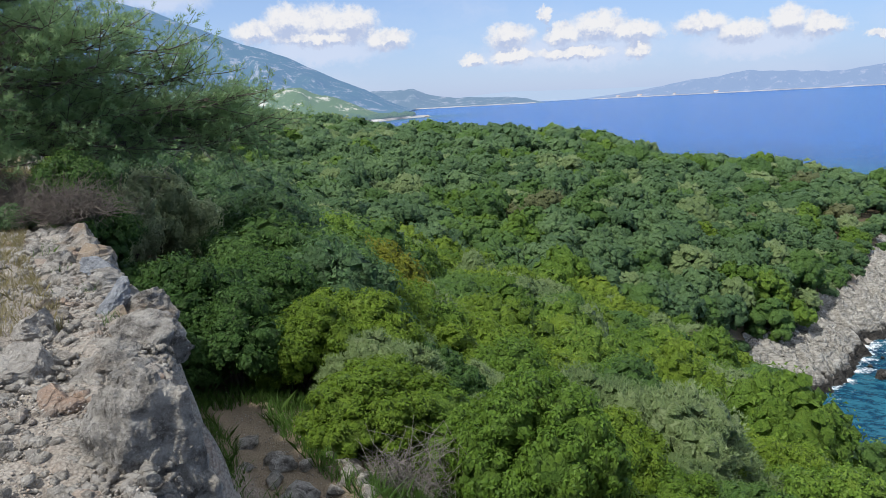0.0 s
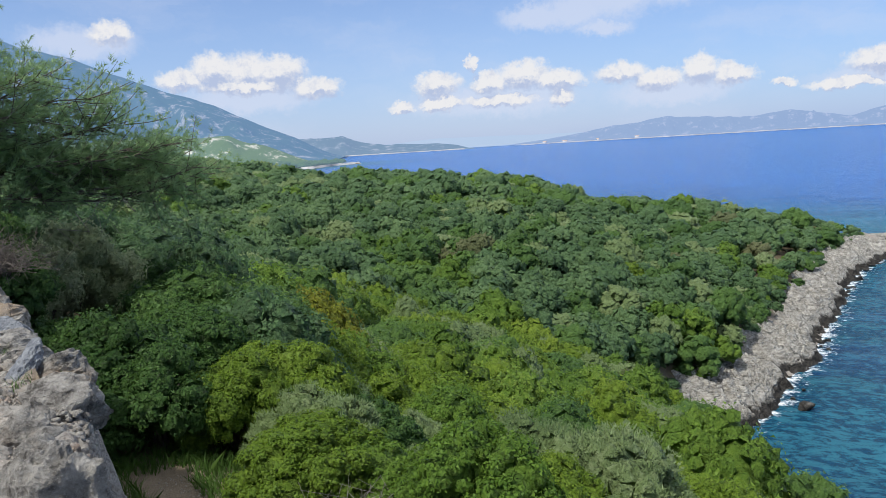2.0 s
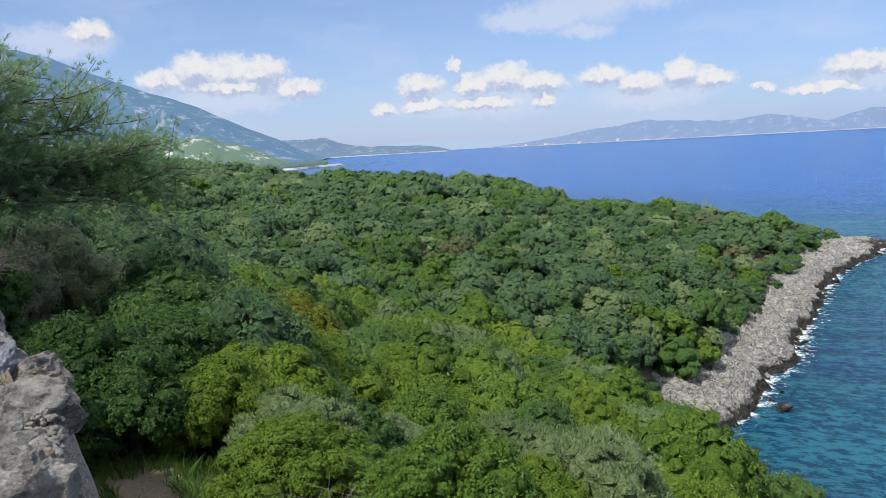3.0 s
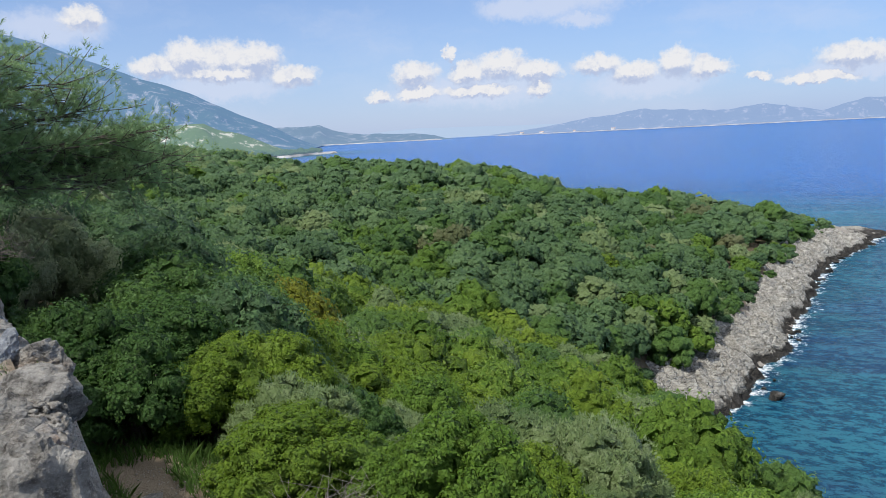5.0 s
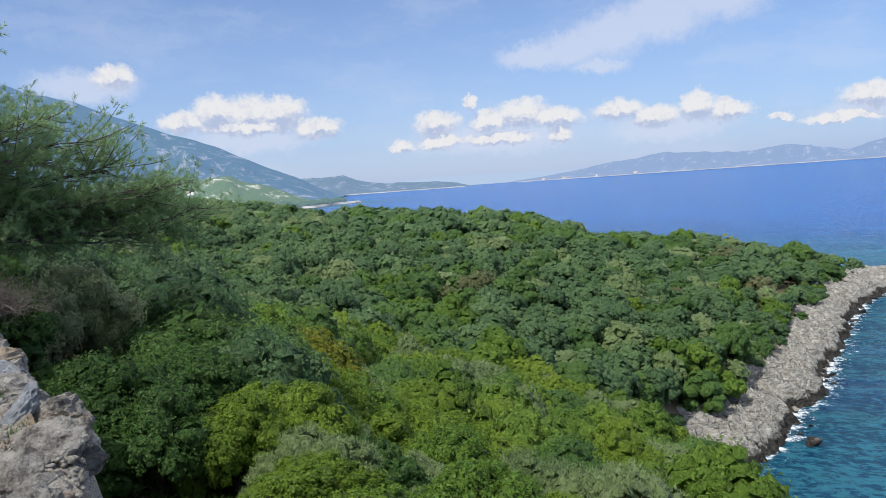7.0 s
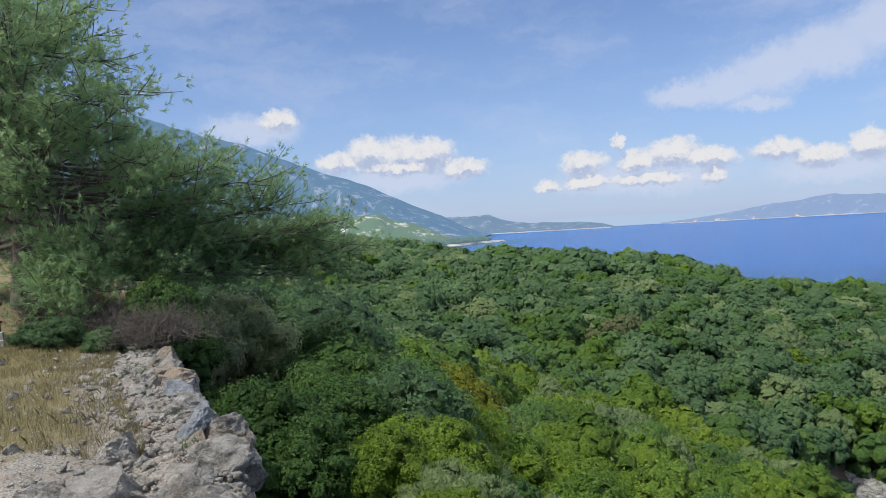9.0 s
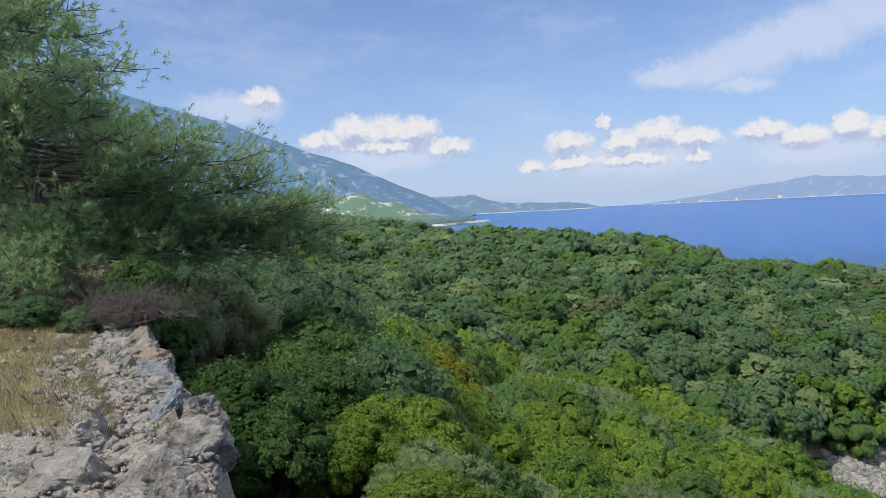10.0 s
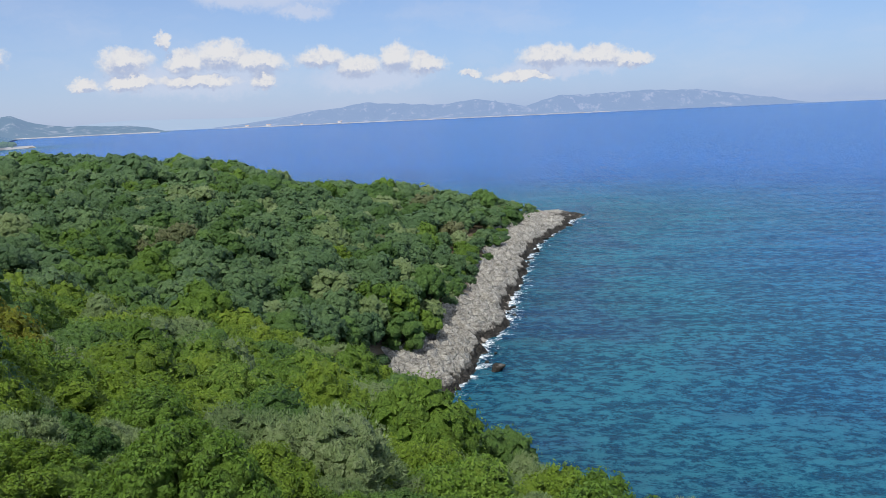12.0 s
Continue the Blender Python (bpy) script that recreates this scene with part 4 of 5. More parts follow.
# the wooded spit across the bay, paled by a haze glow in its material
SPIT = haze_glow_material("hazy_spit_woods", (0.045, 0.085, 0.032), (0.10, 0.135, 0.06), (0.30, 0.45, 0.60), 0.36, 3.0)
sets = ([], [])
x, y, r, kinds, rad, hgt = grow(13, 1470, 1850, -9, -1, 8, 8)
for i, z0 in enumerate(ground_z(x, y)):
    for store, (cv, cf) in zip(sets, model("oak", "farther", i % 3)):
        store.append((cv * (rad[i], rad[i], hgt[i] / 1.6) + (x[i], y[i], z0 - 0.2), cf))
ob = new("woodland", crown_mesh(join(sets[0]), join(sets[1]), "oak"))
ob.data.materials[0] = ob.data.materials[1] = SPIT
tagged(ob, "hazy green trees on a low spit across the bay", "woodland", kind="stuff")


# ---- road, fence and marker stones ----
ASPHALT, n, co, geo = material("worn_asphalt")
pos = geo["Position"]
c = n.ramp(n.math("ADD", n.math("MULTIPLY", n.noise(pos, 45, 4, 0.7), 0.5), n.math("MULTIPLY", n.noise(pos, 0.7, 4), 0.5)), [(0.3, (0.16, 0.155, 0.15)), (0.7, (0.26, 0.25, 0.24))])
finish(n, surface(n, c, 0.9, n.bump(n.noise(pos, 60, 3), 0.4, 0.01)))

t = np.arange(-8, 75, 0.8)
v = np.linspace(-3.0, 3.0, 9)
cx, cy = -16.0 - 0.54 * t - 0.002 * t * t, 15.4 + 0.84 * t
x = cx[:, None] - 0.84 * v[None, :] + 0.10 * waves(t, t, 61, 2.0)[:, None] * (np.abs(v) > 2.9)
y = cy[:, None] - 0.54 * v[None, :]
me = mesh_from("road", np.stack([x, y, ground_z(x, y) + 0.07 - 0.05 * (np.abs(v) > 2.9)], -1).reshape(-1, 3), grid_faces(len(t), len(v)), ASPHALT, True)
tagged(new("road", me), "worn grey asphalt road with a crumbling edge", "road", kind="structure")


def wobbly_post(height, radius, seed, sides=8):
    rr = np.random.default_rng(seed)
    h = np.linspace(-0.15, height, 6)
    p = np.stack([rr.normal(0, 0.006, 6), rr.normal(0, 0.006, 6), h], -1)
    v_, f_ = tube(p, radius * rr.uniform(0.92, 1.08, 6), sides)
    top = np.vstack([v_, [[0, 0, height]]])
    cap = np.array([[5 * sides + j, 5 * sides + (j + 1) % sides, len(v_), len(v_)] for j in range(sides)])
    me_ = bpy.data.meshes.new("post")
    me_.from_pydata(top.tolist(), [], f_.tolist() + [c_[:3].tolist() for c_ in cap])
    me_.materials.append(FENCE_WOOD)
    return me_


fence = tagged(new("wooden_fence"), "low weathered wooden fence of round pickets beside the road", "fence")
fa, fb = Vector((-10.95, 14.65, 0)), Vector((-10.0, 11.5, 0))
run = (fb - fa).length
post_me, picket_me = wobbly_post(0.93, 0.055, 1), wobbly_post(0.78, 0.038, 2)
for i in range(int(run / 0.19) + 1):
    p = fa + (fb - fa) * (i * 0.19 / run)
    ob = part("post" if i % 5 == 0 else "picket", post_me if i % 5 == 0 else picket_me, fence)
    ob.matrix_basis = pose(p.x + 0.01 * math.sin(i * 2.3), p.y, float(ground_z(p.x, p.y)), 3 * math.sin(i * 1.7), 3 * math.sin(i * 2.9), i * 40)
for hgt, rad in ((0.68, 0.045), (0.3, 0.03)):
    pts = [(*(fa + (fb - fa) * u).xy, 0) for u in np.linspace(-0.02, 1.02, 8)]
    pts = [(p[0] + 0.06, p[1], float(ground_z(p[0], p[1])) + hgt + 0.012 * math.sin(k * 2.1)) for k, p in enumerate(pts)]
    part("rail", mesh_from("rail", *tube(pts, [rad] * 8, 8), FENCE_WOOD, True), fence)

MARKER, n, co, geo = material("whitewashed_stone")
f = n.noise(geo["Position"], 9, 6, 0.7)
finish(n, surface(n, n.ramp(f, [(0.3, (0.24, 0.23, 0.19)), (0.5, (0.47, 0.46, 0.41)), (0.8, (0.62, 0.61, 0.56))]), 0.9, n.bump(f, 0.6, 0.03)))


def marker_block(w, d, h, seed):
    bm = bmesh.new()
    bmesh.ops.create_cube(bm, size=1)
    bmesh.ops.subdivide_edges(bm, edges=bm.edges, cuts=5, use_grid_fill=True)
    for vert in bm.verts:
        q = vert.co.copy()
        rounded = q.normalized() * 0.62
        q = q.lerp(rounded, 0.22 if q.z > 0 else 0.08)
        q += 0.05 * Vector(noise.noise_vector(q * 3 + Vector((seed, 0, 0))))
        vert.co = Vector((q.x * w, q.y * d, (q.z + 0.5) * h))
    me_ = bpy.data.meshes.new("marker_stone")
    bm.to_mesh(me_)
    bm.free()
    me_.materials.append(MARKER)
    return me_


for i, (px, py, w, d, h, rz, up) in enumerate([(-8.8, 11.2, 0.25, 0.2, 0.40, 35, 0), (-9.75, 13.0, 0.28, 0.22, 0.20, 20, 0), (-9.77, 13.02, 0.25, 0.2, 0.15, 28, 0.19)]):
    ob = new("marker_stone", marker_block(w, d, h, i * 5.1))
    ob.matrix_basis = pose(px, py, float(ground_z(px, py)) - 0.04 + up, 0, 4 - 3 * i, rz)
    tagged(ob, "rough whitish marker stone standing in dry grass", "stone", "marker stones")

# ---- rocks of the ledge ----
BOULDERS = [  # x, y, sunk or raised, half sizes, turn, lean, colour (0 grey, 1 pale and rusty, 2 blue-grey)
    (-1.60, 3.84, -0.30, 0.45, 0.48, 0.76, 20, 0, 0), (-2.46, 5.92, -0.10, 0.42, 0.30, 0.30, -12, 6, 0), (-2.80, 6.80, -0.08, 0.34, 0.30, 0.34, 15, -8, 0),
    (-2.44, 5.05, 0.02, 0.30, 0.27, 0.30, 5, 4, 0), (-3.02, 5.02, 0.0, 0.38, 0.28, 0.26, -15, 14, 1), (-3.42, 5.92, 0.03, 0.33, 0.25, 0.25, -20, -8, 1),
    (-3.12, 6.72, 0.05, 0.14, 0.28, 0.30, 30, 28, 2), (-4.12, 8.62, 0.0, 0.26, 0.36, 0.26, 40, 30, 2), (-3.45, 7.45, -0.04, 0.34, 0.28, 0.24, 15, 0, 0), (-3.75, 7.95, 0.0, 0.30, 0.24, 0.22, 70, 12, 0),
    (-4.35, 8.1, 0.0, 0.20, 0.16, 0.14, 10, 0, 0), (-4.9, 9.4, -0.06, 0.34, 0.28, 0.24, 30, 0, 0), (-5.35, 10.0, 0.0, 0.30, 0.16, 0.12, 0, 0, 0), (-6.0, 10.2, 0.0, 0.34, 0.2, 0.10, 20, 4, 1),
    (-1.05, 3.05, -0.12, 0.20, 0.17, 0.16, 0, 0, 0), (-2.05, 3.0, -0.02, 0.22, 0.17, 0.13, 50, 10, 0), (-1.4, 3.1, 0.0, 0.09, 0.08, 0.06, 50, 0, 1), (-2.5, 3.75, 0.0, 0.16, 0.12, 0.10, 15, 0, 0),
    (-2.35, 4.35, 0.0, 0.12, 0.10, 0.07, 70, 0, 1), (-5.3, 10.35, -0.12, 0.30, 0.26, 0.24, 75, 0, 0), (-5.8, 11.1, -0.10, 0.30, 0.26, 0.26, 15, 0, 0), (-6.4, 12.0, -0.12, 0.30, 0.26, 0.24, 50, 0, 0),
    (-3.9, 8.3, -0.3, 0.3, 0.3, 0.3, 0, 0, 0), (-4.5, 9.2, -0.34, 0.3, 0.28, 0.3, 0, 0, 0), (-2.95, 7.15, -0.3, 0.3, 0.26, 0.26, 0, 0, 0), (-2.9, 4.55, 0.0, 0.15, 0.10, 0.08, 80, 0, 1),
    (-1.25, 3.3, -0.28, 0.22, 0.2, 0.2, 33, 0, 0), (-3.5, 5.05, -0.02, 0.24, 0.20, 0.12, 10, 0, 0), (-3.3, 4.35, 0.0, 0.13, 0.09, 0.08, 35, 0, 1), (-2.75, 5.62, -0.02, 0.18, 0.15, 0.16, 60, 0, 1)]
for i, (px, py, up, a, b, c_, rz, lean, tone) in enumerate(BOULDERS):
    ob = new("boulder", rock_mesh("boulder", i + 1, (a, b, c_ * (1.0 if i else 1.06)), (ROCK, PALE_ROCK, BLUE_ROCK)[tone], 6 if i == 0 else 5 if i < 8 else 4, 0.2, 15))
    ob.matrix_basis = pose(px, py, float(ground_z(px, py)) + up, 0, lean, rz)
    tagged(ob, "tilted blue-grey limestone slab at the edge of the ledge" if tone == 2 else "pale freshly broken limestone boulder on the ledge" if tone else "weathered grey limestone boulder at the edge of the ledge", "boulder", "boulders of the ledge")

shard_me = [rock_mesh("stone", 180 + k, (1, 0.75, 0.5), (ROCK, ROCK, PALE_ROCK)[k % 3], 2, 0.25, 16) for k in range(6)]
rng = np.random.default_rng(13)
for i in range(110):
    py = rng.uniform(4.2, 12.5)
    px = float(ledge_x(np.array(py))) + rng.normal(-0.25, 0.35)
    size = 0.05 + 0.15 * rng.random() ** 1.8
    ob = new("stone", shard_me[i % 6])
    ob.matrix_basis = pose(px, py, float(ground_z(px, py)) + size * 0.2, rng.uniform(-25, 25), rng.uniform(-25, 25), rng.uniform(0, 360)) @ Matrix.Diagonal((size, size, size, 1))
    tagged(ob, "angular limestone rubble along the edge of the ledge", "stone", "rubble of the ledge")
rng = np.random.default_rng(12)
for i in range(16):        # broken face of the ledge, farther along
    py = 7.2 + 0.5 * i
    px = float(ledge_x(np.array(py))) + rng.uniform(0.05, 0.4)
    a = rng.uniform(0.2, 0.36)
    ob = new("boulder", rock_mesh("boulder", 140 + i, (a, a * 0.8, a * 0.75), ROCK, 4, 0.24, 13))
    ob.matrix_basis = pose(px, py, float(ground_z(px, py)) + rng.uniform(-0.1, 0.2), rng.uniform(-20, 20), rng.uniform(-20, 20), rng.uniform(0, 360))
    tagged(ob, "weathered grey limestone boulder at the edge of the ledge", "boulder", "boulders of the ledge")

rng = np.random.default_rng(11)
stone_me = [rock_mesh("stone", 60 + k, (1, 0.8, 0.6), (ROCK, PALE_ROCK)[k % 4 == 3], 2, 0.35, 14) for k in range(8)]
for i in range(150):
    py = rng.uniform(2.3, 11.0)
    px = float(ledge_x(np.array(py))) + rng.uniform(-1.9, 0.15) * (0.6 + 0.1 * py)
    size = 0.02 + 0.11 * rng.random() ** 2.2
    ob = new("stone", stone_me[i % 8])
    ob.matrix_basis = pose(px, py, float(ground_z(px, py)) + size * 0.25, rng.uniform(-20, 20), rng.uniform(-20, 20), rng.uniform(0, 360)) @ Matrix.Diagonal((size, size, size, 1))
    tagged(ob, "small broken limestone on the gravel" if i % 2 else "small grey stone on the gravel", "stone", "loose stones on the ledge")
for i in range(30):
    py = rng.uniform(6.4, 8.6)
    px = float(ledge_x(np.array(py))) + rng.uniform(1.2, 2.6)
    size = rng.uniform(0.05, 0.2)
    ob = new("stone", stone_me[i % 8 - i % 2])
    ob.matrix_basis = pose(px, py, float(ground_z(px, py)) + size * 0.3, rng.uniform(-20, 20), rng.uniform(-20, 20), rng.uniform(0, 360)) @ Matrix.Diagonal((size, size, size, 1))
    tagged(ob, "fallen limestone rubble below the ledge", "stone", "rubble below the ledge")

# rubble too small to count, thickest along the edge
N = 4200
py = rng.uniform(3.0, 12.0, N)
px = ledge_x(py) - np.abs(rng.normal(0.1, 0.55, N)) * (0.7 + 0.06 * py) + 0.15
size = 0.012 + 0.05 * rng.random(N) ** 2.4
ico = np.array(ICO) * (1, 0.8, 0.65)
lumps = ico[None] * rng.uniform(0.6, 1.25, (N, 12, 1)) + rng.normal(0, 0.12, (N, 12, 3))
a = rng.uniform(0, 6.28, N)
lumps = np.stack([lumps[..., 0] * np.cos(a)[:, None] - lumps[..., 1] * np.sin(a)[:, None], lumps[..., 0] * np.sin(a)[:, None] + lumps[..., 1] * np.cos(a)[:, None], lumps[..., 2]], -1)
verts = lumps * size[:, None, None] + np.stack([px, py, ground_z(px, py) + size * 0.35], -1)[:, None, :]
tagged(new("rubble", mesh_from("rubble", verts.reshape(-1, 3), (np.array(ICO_F + [(6 + (k + 1) % 5, 6 + k, 11) for k in range(5)])[None] + 12 * np.arange(N)[:, None, None]).reshape(-1, 3), PALE_ROCK)), "broken limestone rubble between the rocks of the ledge", "rubble", kind="stuff")

# boulders along the waterline
shore_me = [rock_mesh("shore_boulder", 80 + k, (1, 0.8, 0.7), SHORE_ROCK, 2, 0.5) for k in range(5)]
q, nrm, length = along(HEADLAND, np.linspace(0, along(HEADLAND, np.zeros(1))[2], 150))
for i in range(150):
    if waves(np.array([float(i)]), np.zeros(1), 91, 14, 2)[0] < -0.25:
        continue
    off = rng.normal(0.6, 1.6)
    px, py = q[i] + nrm[i] * off
    size = 0.3 + 1.2 * rng.random() ** 2.2
    ob = new("shore_boulder", shore_me[i % 5])
    ob.matrix_basis = pose(px, py, 0.15 + 0.35 * max(off, 0), rng.uniform(-15, 15), rng.uniform(-15, 15), rng.uniform(0, 360)) @ Matrix.Diagonal((size, size, size * 0.8, 1))
    tagged(ob, "dark wet limestone boulder at the waterline", "boulder", "boulders along the waterline")

# gravel and grass
N = 17000
py = rng.uniform(2.0, 9.5, N)
px = ledge_x(py) + 0.25 - np.abs(rng.normal(0, 1.0, N)) * (0.7 + 0.14 * py)
low_ = rng.random(N) < 0.22
py = np.where(low_, 5.8 + (py - 2.0) * 0.5, py)
px = np.where(low_, ledge_x(py) + rng.uniform(0.9, 2.7, N), px)
keep = (np.hypot(px, py) > 1.6) & (np.hypot(px + 1.62, py - 3.78) > 0.5)
px, py = px[keep], py[keep]
size = 0.004 + 0.011 * rng.random(len(px)) ** 3
octa = np.array([(1, 0, 0), (0, 1, 0), (-1, 0, 0), (0, -1, 0), (0, 0, 0.8), (0, 0, -0.6)], float)
jit = octa[None] * rng.uniform(0.6, 1.3, (len(px), 6, 1)) + rng.normal(0, 0.15, (len(px), 6, 3))
verts = jit * size[:, None, None] + np.stack([px, py, ground_z(px, py) + size * 0.5 + 0.012], -1)[:, None, :]
tri = np.array([(0, 1, 4), (1, 2, 4), (2, 3, 4), (3, 0, 4), (1, 0, 5), (2, 1, 5), (3, 2, 5), (0, 3, 5)])
GRAVEL, n, co, geo = material("gravel_chips")
finish(n, surface(n, n.ramp(geo["Random Per Island"], [(0.0, (0.18, 0.165, 0.145)), (0.5, (0.34, 0.315, 0.28)), (0.8, (0.33, 0.27, 0.21)), (1.0, (0.5, 0.47, 0.425))]), 0.95))
tagged(new("gravel", mesh_from("gravel", verts.reshape(-1, 3), (tri[None] + 6 * np.arange(len(px))[:, None, None]).reshape(-1, 3), GRAVEL)), "scattered limestone gravel on the ledge", "gravel", kind="stuff")


def grass(name, px, py, low, high, wide, mat, label, bend=0.5):
    k = len(px)
    h = rng.uniform(low, high, k)
    a = rng.uniform(0, 2 * np.pi, k)
    side = np.stack([np.cos(a), np.sin(a), 0 * a], -1) * (wide * rng.uniform(0.6, 1.4, k))[:, None]
    lean = rng.normal(0, bend, (k, 2)) * h[:, None]
    p = np.stack([px, py, ground_z(px, py) - 0.01], -1)
    mid_ = p + np.concatenate([lean * 0.35, h[:, None] * 0.6], 1)
    tip = p + np.concatenate([lean, h[:, None]], 1)
    v_ = np.stack([p - side, p + side, mid_ + side * 0.7, tip, mid_ - side * 0.7], 1).reshape(-1, 3)
    return tagged(new(name, mesh_from(name, v_, np.arange(5 * k).reshape(-1, 5), mat)), label, "grass", kind="stuff")


STRAW = leaf_material("dry_straw", (0.17, 0.145, 0.07), (0.33, 0.29, 0.15), (0.45, 0.40, 0.23), 0.2, 0.8)
GREEN = leaf_material("green_grass", (0.05, 0.11, 0.025), (0.11, 0.21, 0.045), (0.2, 0.3, 0.08), 0.2, 0.8)
py = rng.uniform(6.0, 14.5, 42000)
px = ledge_x(py) - 0.75 - rng.uniform(0, 1, 42000) ** 1.3 * 6.0
keep = (waves(px, py, 71, 1.3, 3) + rng.normal(0, 0.4, len(px)) > -0.25) & (py - 0.5 * (px + 3) > 5.8)
grass("dry_grass", px[keep], py[keep], 0.04, 0.15, 0.0032, STRAW, "short dry straw-coloured grass on the ledge", 0.35)
py = rng.uniform(19, 40, 9000)
px = ledge_x(py) - 0.3 - rng.uniform(0, 1, 9000) * 7
keep = (px + 16) * 0.84 + (py - 15.4) * 0.54 > 3.3
px, py = px[keep], py[keep]
grass("dry_grass", px, py, 0.1, 0.4, 0.012, STRAW, "tall dry yellow grass under the pine")
py = rng.uniform(6.2, 13.5, 18000)
px = ledge_x(py) + rng.uniform(0.8, 3.6, 18000)
keep = (waves(px, py, 72, 1.0, 2) > -0.35) & ((np.abs(px - ledge_x(py) - 1.7) > 0.35) | (py > 9.6))
grass("green_grass", px[keep], py[keep], 0.08, 0.28, 0.006, GREEN, "fresh green grass beside the trodden path")
py = rng.uniform(5.5, 10.5, 700)
px = ledge_x(py) + rng.normal(-0.35, 0.25, 700)
keep = waves(px, py, 73, 0.9, 2) > 0.35
grass("green_grass", px[keep], py[keep], 0.05, 0.16, 0.004, GREEN, "yellow-green weeds between the rocks")


# ---- dry brush ----
def brush(seed, radius, height, count, thick=0.007):
    rr = np.random.default_rng(seed)
    out = []
    for _ in range(count):
        a = rr.uniform(0, 2 * np.pi)
        b = rr.uniform(0.15, 1.0)
        end = np.array((math.cos(a) * radius * b, math.sin(a) * radius * b, height * math.sqrt(max(1 - b * b * 0.85, 0.05)) * rr.uniform(0.7, 1.1)))
        t_ = np.linspace(0, 1, 5)[:, None]
        p = end * t_ + rr.normal(0, 0.05, (5, 3)) * t_ + np.array((0, 0, 0.12 * radius)) * np.sin(np.pi * t_)
        out.append(tube(p, np.linspace(thick, thick * 0.4, 5), 3))
        for _ in range(2):
            k = int(rr.integers(2, 5))
            out.append(tube([p[k], p[k] + rr.normal(0, 0.12, 3) + (0, 0, 0.05), p[k] + rr.normal(0, 0.2, 3) + (0, 0, 0.1)], [thick * 0.6, thick * 0.5, thick * 0.3], 3))
    return join(out)


for i, (px, py, radius, height, count) in enumerate([(-7.3, 13.6, 1.3, 0.62, 420), (-6.3, 12.5, 1.1, 0.55, 340), (-8.6, 14.6, 0.9, 0.62, 240), (-9.8, 14.3, 0.5, 0.75, 160)]):
    ob = new("dry_shrub", mesh_from("dry_shrub", *brush(i + 3, radius, height, count), BRUSH))
    ob.matrix_basis = pose(px, py, float(ground_z(px, py)) - 0.05)
    tagged(ob, "leafless brownish-grey dry shrub at the edge of the ledge", "shrub", "dry shrubs")
for i, (a, r, radius, height, count) in enumerate([(-5.2, 7.75, 0.42, 0.55, 60), (-1.6, 8.0, 0.38, 0.62, 50), (-3.4, 7.7, 0.3, 0.4, 40)]):
    px, py = polar(a, r)
    ob = new("dead_shrub", mesh_from("dead_shrub", *brush(i + 31, radius, height, count, 0.006), TWIG))
    ob.matrix_basis = pose(px, py, float(ground_z(px, py)) - 0.05)
    tagged(ob, "bare grey dead shrub at the foot of a green one", "shrub", "dead shrubs")
for i, (a, r, radius, height) in enumerate([(-33.2, 15.0, 0.7, 0.75), (-30.5, 14.3, 0.5, 0.6), (-34.8, 15.6, 0.5, 0.6)]):
    px, py = polar(a, r)
    plant("oak", "near", i, px, py, radius * 0.8, height * 0.85, i * 2.0, "bushes by the fence")
for i, py in enumerate((16.2, 17.6, 19.0, 20.3, 21.8, 23.4)):
    px = float(ledge_x(np.array(py))) + (0.5, 0.1, 0.7, 0.2, 0.6, 0.3)[i]
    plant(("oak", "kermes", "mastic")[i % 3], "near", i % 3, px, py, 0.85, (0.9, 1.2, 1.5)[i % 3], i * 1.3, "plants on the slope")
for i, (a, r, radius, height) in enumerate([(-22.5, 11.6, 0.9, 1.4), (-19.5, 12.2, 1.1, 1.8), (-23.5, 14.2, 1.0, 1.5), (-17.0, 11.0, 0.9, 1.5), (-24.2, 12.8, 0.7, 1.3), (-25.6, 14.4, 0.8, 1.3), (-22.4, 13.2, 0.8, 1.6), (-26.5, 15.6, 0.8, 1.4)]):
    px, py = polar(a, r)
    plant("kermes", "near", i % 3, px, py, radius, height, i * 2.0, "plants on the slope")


limb_points = [(-9.45, 14.05, 0.66), (-9.0, 13.9, 0.55), (-8.45, 13.65, 0.38), (-8.05, 13.5, 0.2), (-7.6, 13.35, 0.02)]
ob = new("fallen_branch", mesh_from("fallen_branch", *tube([(a, b, float(ground_z(a, b)) + c_) for a, b, c_ in limb_points], [0.012, 0.03, 0.032, 0.028, 0.02], 7), BARK, True))
tagged(ob, "fallen bare branch leaning in the dry shrubs", "branch")


# ---- the pines ----
def shoots(p, d, rr, needles=20, length=0.13, width=0.010):
    """Needle shoots at the places p that point along d."""
    k = len(p)
    pp, dd = np.repeat(p, needles, 0), np.repeat(d, needles, 0)
    u = rr.uniform(0, 1, (k * needles, 1))
    side = unit(np.cross(dd, rr.normal(size=dd.shape)))
    foot = pp + dd * u * 0.17
    tip = foot + unit(dd * 0.9 + side * 0.9) * length * rr.uniform(0.7, 1.2, (k * needles, 1))
    w = unit(np.cross(tip - foot, rr.normal(size=dd.shape))) * width
    return np.stack([foot - w, tip, foot + w], 1).reshape(-1, 3)


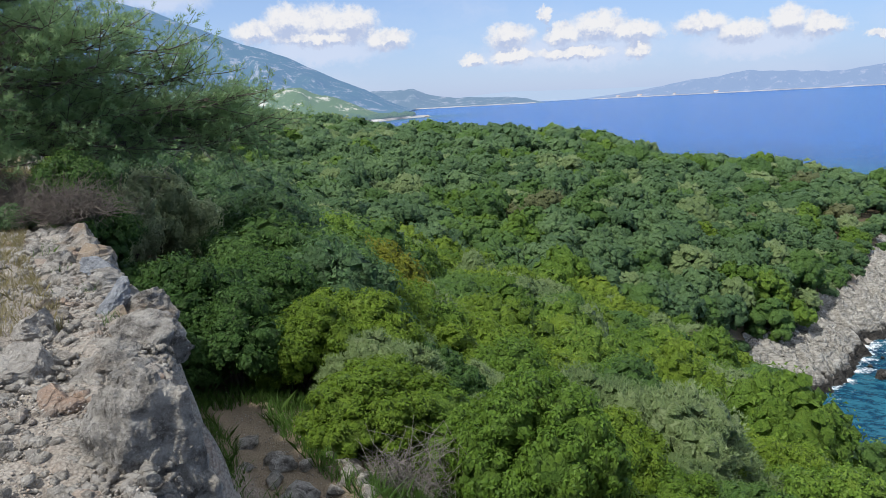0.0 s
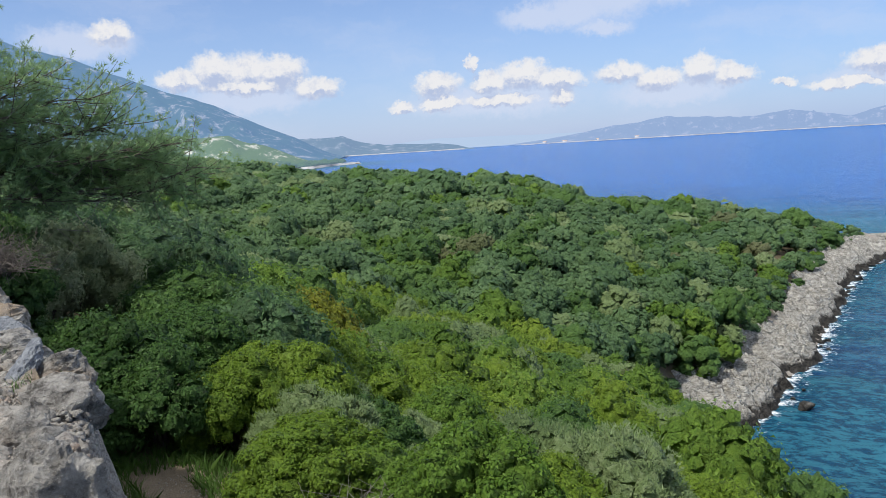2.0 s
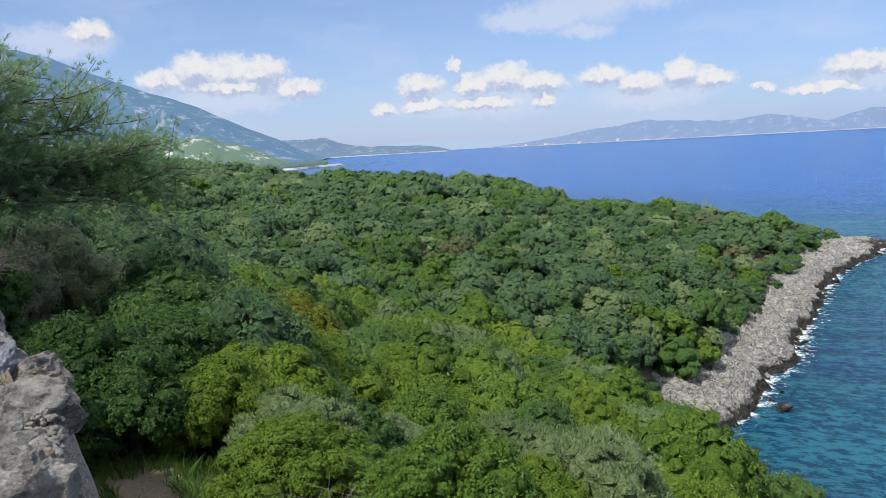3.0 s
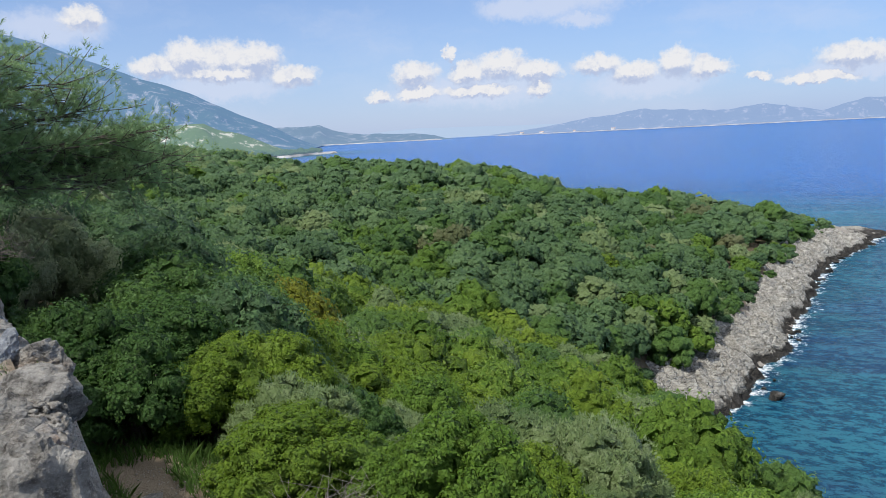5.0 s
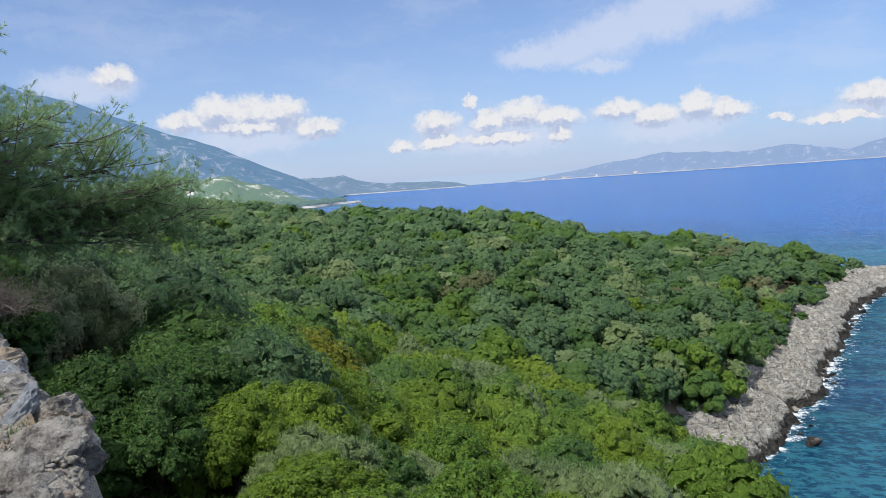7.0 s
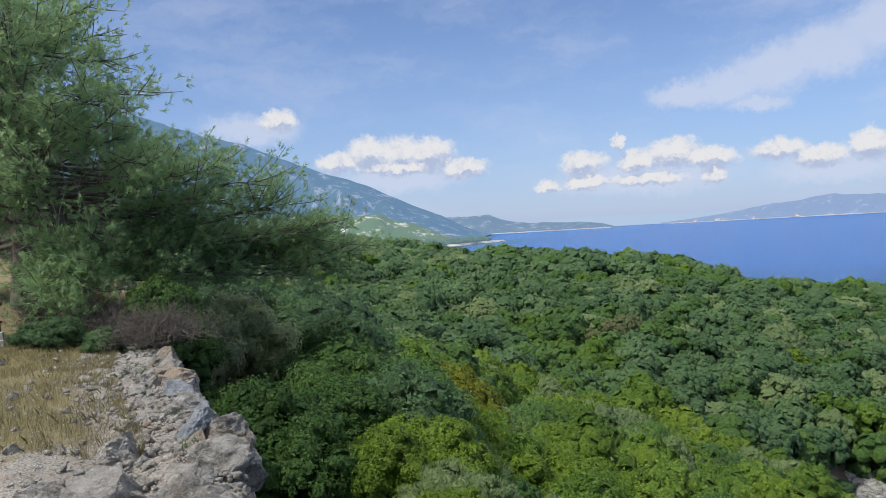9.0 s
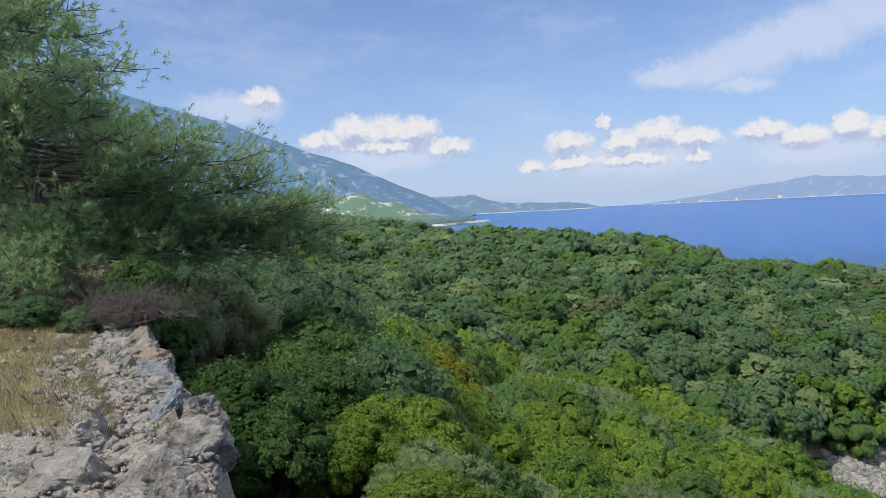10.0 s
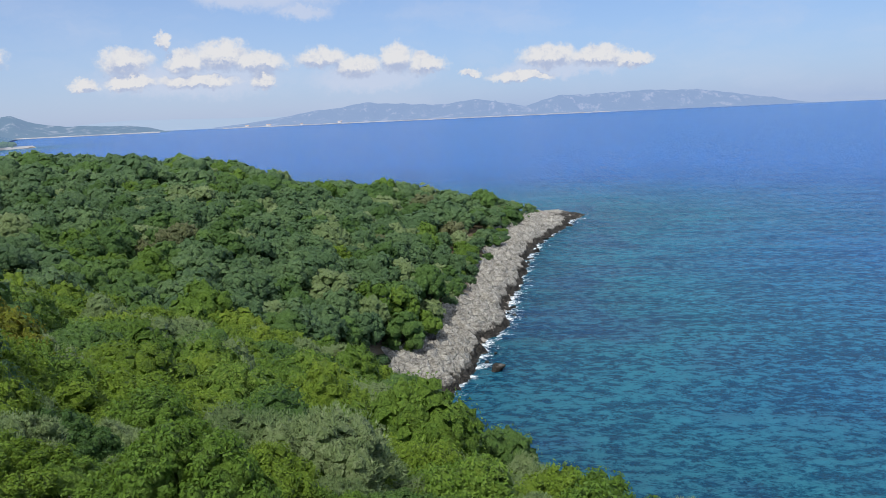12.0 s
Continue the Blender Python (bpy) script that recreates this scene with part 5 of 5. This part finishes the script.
def pine(seed, lean, reach_dir, shoots_on=7, needle_count=20, needle_wide=0.012, limbs=100):
    """A pine whose limbs reach far out to one side low down and shorten towards the top."""
    rr = np.random.default_rng(seed)
    root = tagged(new("aleppo_pine"), "spreading aleppo pine with drooping green boughs and bare inner twigs", "tree", "pines by the road")
    h = np.linspace(-0.4, 8.6, 12)
    tr = np.stack([lean[0] * h / 8 + 0.12 * np.sin(h * 0.9), lean[1] * h / 8 + 0.1 * np.sin(h * 0.7 + 1), h], -1)
    part("trunk", mesh_from("trunk", *tube(tr, np.interp(h, [-0.4, 0.5, 4, 8.6], [0.26, 0.2, 0.12, 0.025]), 10), BARK, True), root)
    needles = []
    axis, across = np.array((math.cos(reach_dir), math.sin(reach_dir))), np.array((-math.sin(reach_dir), math.cos(reach_dir)))
    for i in range(limbs):
        # the end of each limb lies in a crown that is high over the trunk and runs out low to one side
        u0 = -2.9 + 9.2 * ((i * 0.618) % 1.0) ** 1.35
        top = np.interp(u0, [-3, -1.5, 0, 1.2, 2.4, 3.4, 4.5, 5.6, 6.5], [6.2, 7.6, 8.4, 6.5, 4.9, 4.3, 3.4, 2.6, 1.9])
        low = np.interp(u0, [-3, -1.2, 0.0, 1.4, 2.2, 3.0, 4.0, 6.5], [2.9, 2.0, 1.6, 1.4, 1.1, 1.2, 1.4, 1.3])
        wide = np.interp(u0, [-3, -1, 1, 3, 6.5], [1.0, 2.4, 2.4, 1.7, 0.7])
        tip_h = low + (top - 0.35 - low) * ((i * 0.7549 + 0.3) % 1.0) ** 0.78
        sidestep = rr.uniform(-1, 1) * wide
        if i % 7 == 3:        # boughs that hang low in front of the trunk
            u0, sidestep, tip_h = rr.uniform(-0.8, 0.9), rr.uniform(-2.4, -1.0), rr.uniform(0.8, 2.1)
        hh = float(np.clip(tip_h * rr.uniform(0.65, 1.0) + 0.5 * rr.random(), 1.3, 8.0))
        base_ = np.array([np.interp(hh, h, tr[:, k]) for k in range(3)])
        tip = np.array((*(axis * u0 + across * sidestep), tip_h + rr.normal(0, 0.2)))
        flat = tip[:2] - base_[:2]
        reach = float(np.hypot(*flat)) + 0.2
        out = np.array((*(flat / reach), 0))
        t_ = np.linspace(0, 1, 8)[:, None]
        p = base_ + (tip - base_) * t_ + np.array((0, 0, 1)) * (-0.05 * reach * np.sin(np.pi * t_)) + rr.normal(0, 0.06, (8, 3)) * t_
        wood = [tube(p, np.linspace(0.015 + 0.008 * reach, 0.006, 8), 6)]
        tw_p, tw_d = [], []
        for j in range(int(13 + 2.4 * reach)):
            u = rr.uniform(0.2, 1.0) ** 0.6
            f0 = np.array([np.interp(u, t_[:, 0], p[:, k]) for k in range(3)])
            d_ = unit(out * 0.55 + rr.normal(0, 0.65, 3) * (1, 1, 0.6) + (0, 0, 0.16))
            ln = rr.uniform(0.35, 0.95) * (0.6 + 0.12 * reach)
            e0 = f0 + d_ * ln
            wood.append(tube([f0, 0.5 * (f0 + e0) - (0, 0, 0.03), e0], [0.012, 0.009, 0.005], 4))
            for m_ in range(shoots_on):
                q0 = f0 + d_ * ln * rr.uniform(0.3, 1.0) + rr.normal(0, 0.12, 3)
                tw_p.append(q0)
                tw_d.append(unit(d_ + rr.normal(0, 0.45, 3) + (0, 0, 0.45)))
        limb = part("branch", mesh_from("branch", *join(wood), BARK, True), root)
        for _ in range(3 if hh < 4 else 1):
            u = rr.uniform(0.1, 0.75)
            f0 = np.array([np.interp(u, t_[:, 0], p[:, k]) for k in range(3)])
            e0 = f0 + rr.normal(0, 0.4, 3) - (0, 0, 0.3)
            part("dead_twig", mesh_from("dead_twig", *tube([f0, 0.5 * (f0 + e0) + rr.normal(0, 0.08, 3), e0, e0 + rr.normal(0, 0.25, 3), e0 + rr.normal(0, 0.35, 3)], [0.013, 0.010, 0.008, 0.006, 0.003], 4), TWIG, True), limb, "pale grey dead twig")
        needles.append(shoots(np.array(tw_p), np.array(tw_d), rr, needle_count, 0.12, needle_wide))
    nv = np.concatenate(needles)
    part("crown", mesh_from("crown", nv, np.arange(len(nv)).reshape(-1, 3), LEAF["pine"]), root)
    return root


first_pine = pine(2, (-0.9, -0.5), math.atan2(0.50, 0.86), 7, 20, 0.0068, 108)
px, py = -9.45, 15.15
first_pine.matrix_basis = pose(px, py, float(ground_z(px, py)) - 0.05)
back_pine = pine(7, (-0.4, 0.3), 2.7, 6, 12, 0.0105, 84)
px, py = -12.7, 17.8
back_pine.matrix_basis = pose(px, py, float(ground_z(px, py)) + 0.1) @ Matrix.Diagonal((1.05, 1.05, 1.2, 1))
far_pine = pine(4, (-0.5, -0.4), 1.2, 5, 9, 0.022, 40)
for i, (px, py, rz, k) in enumerate(((-24.5, 42.0, 140, 1.3), (-45.0, 59.0, 150, 1.4), (-49.0, 55.0, 40, 1.5))):
    second = copy_thing(far_pine, Matrix.Identity(4)) if i else far_pine
    second.matrix_basis = pose(px, py, float(ground_z(px, py)) - 0.05, 0, 0, rz) @ Matrix.Diagonal((k, k, k, 1))

# low scrub along the upper edge of the shore rock
rng = np.random.default_rng(23)
q, nrm, length = along(HEADLAND, np.arange(6, 165, 1.25))
for i in range(len(q)):
    off = rng.uniform(6.6, 11.0)
    px, py = q[i] + nrm[i] * off
    plant(("buckthorn", "oak", "olive", "mastic", "oak")[int(rng.integers(0, 5))], "mid", int(rng.integers(0, 3)), px, py, rng.uniform(0.9, 1.7), rng.uniform(1.0, 2.0), rng.uniform(0, 6.28), "plants on the slope")
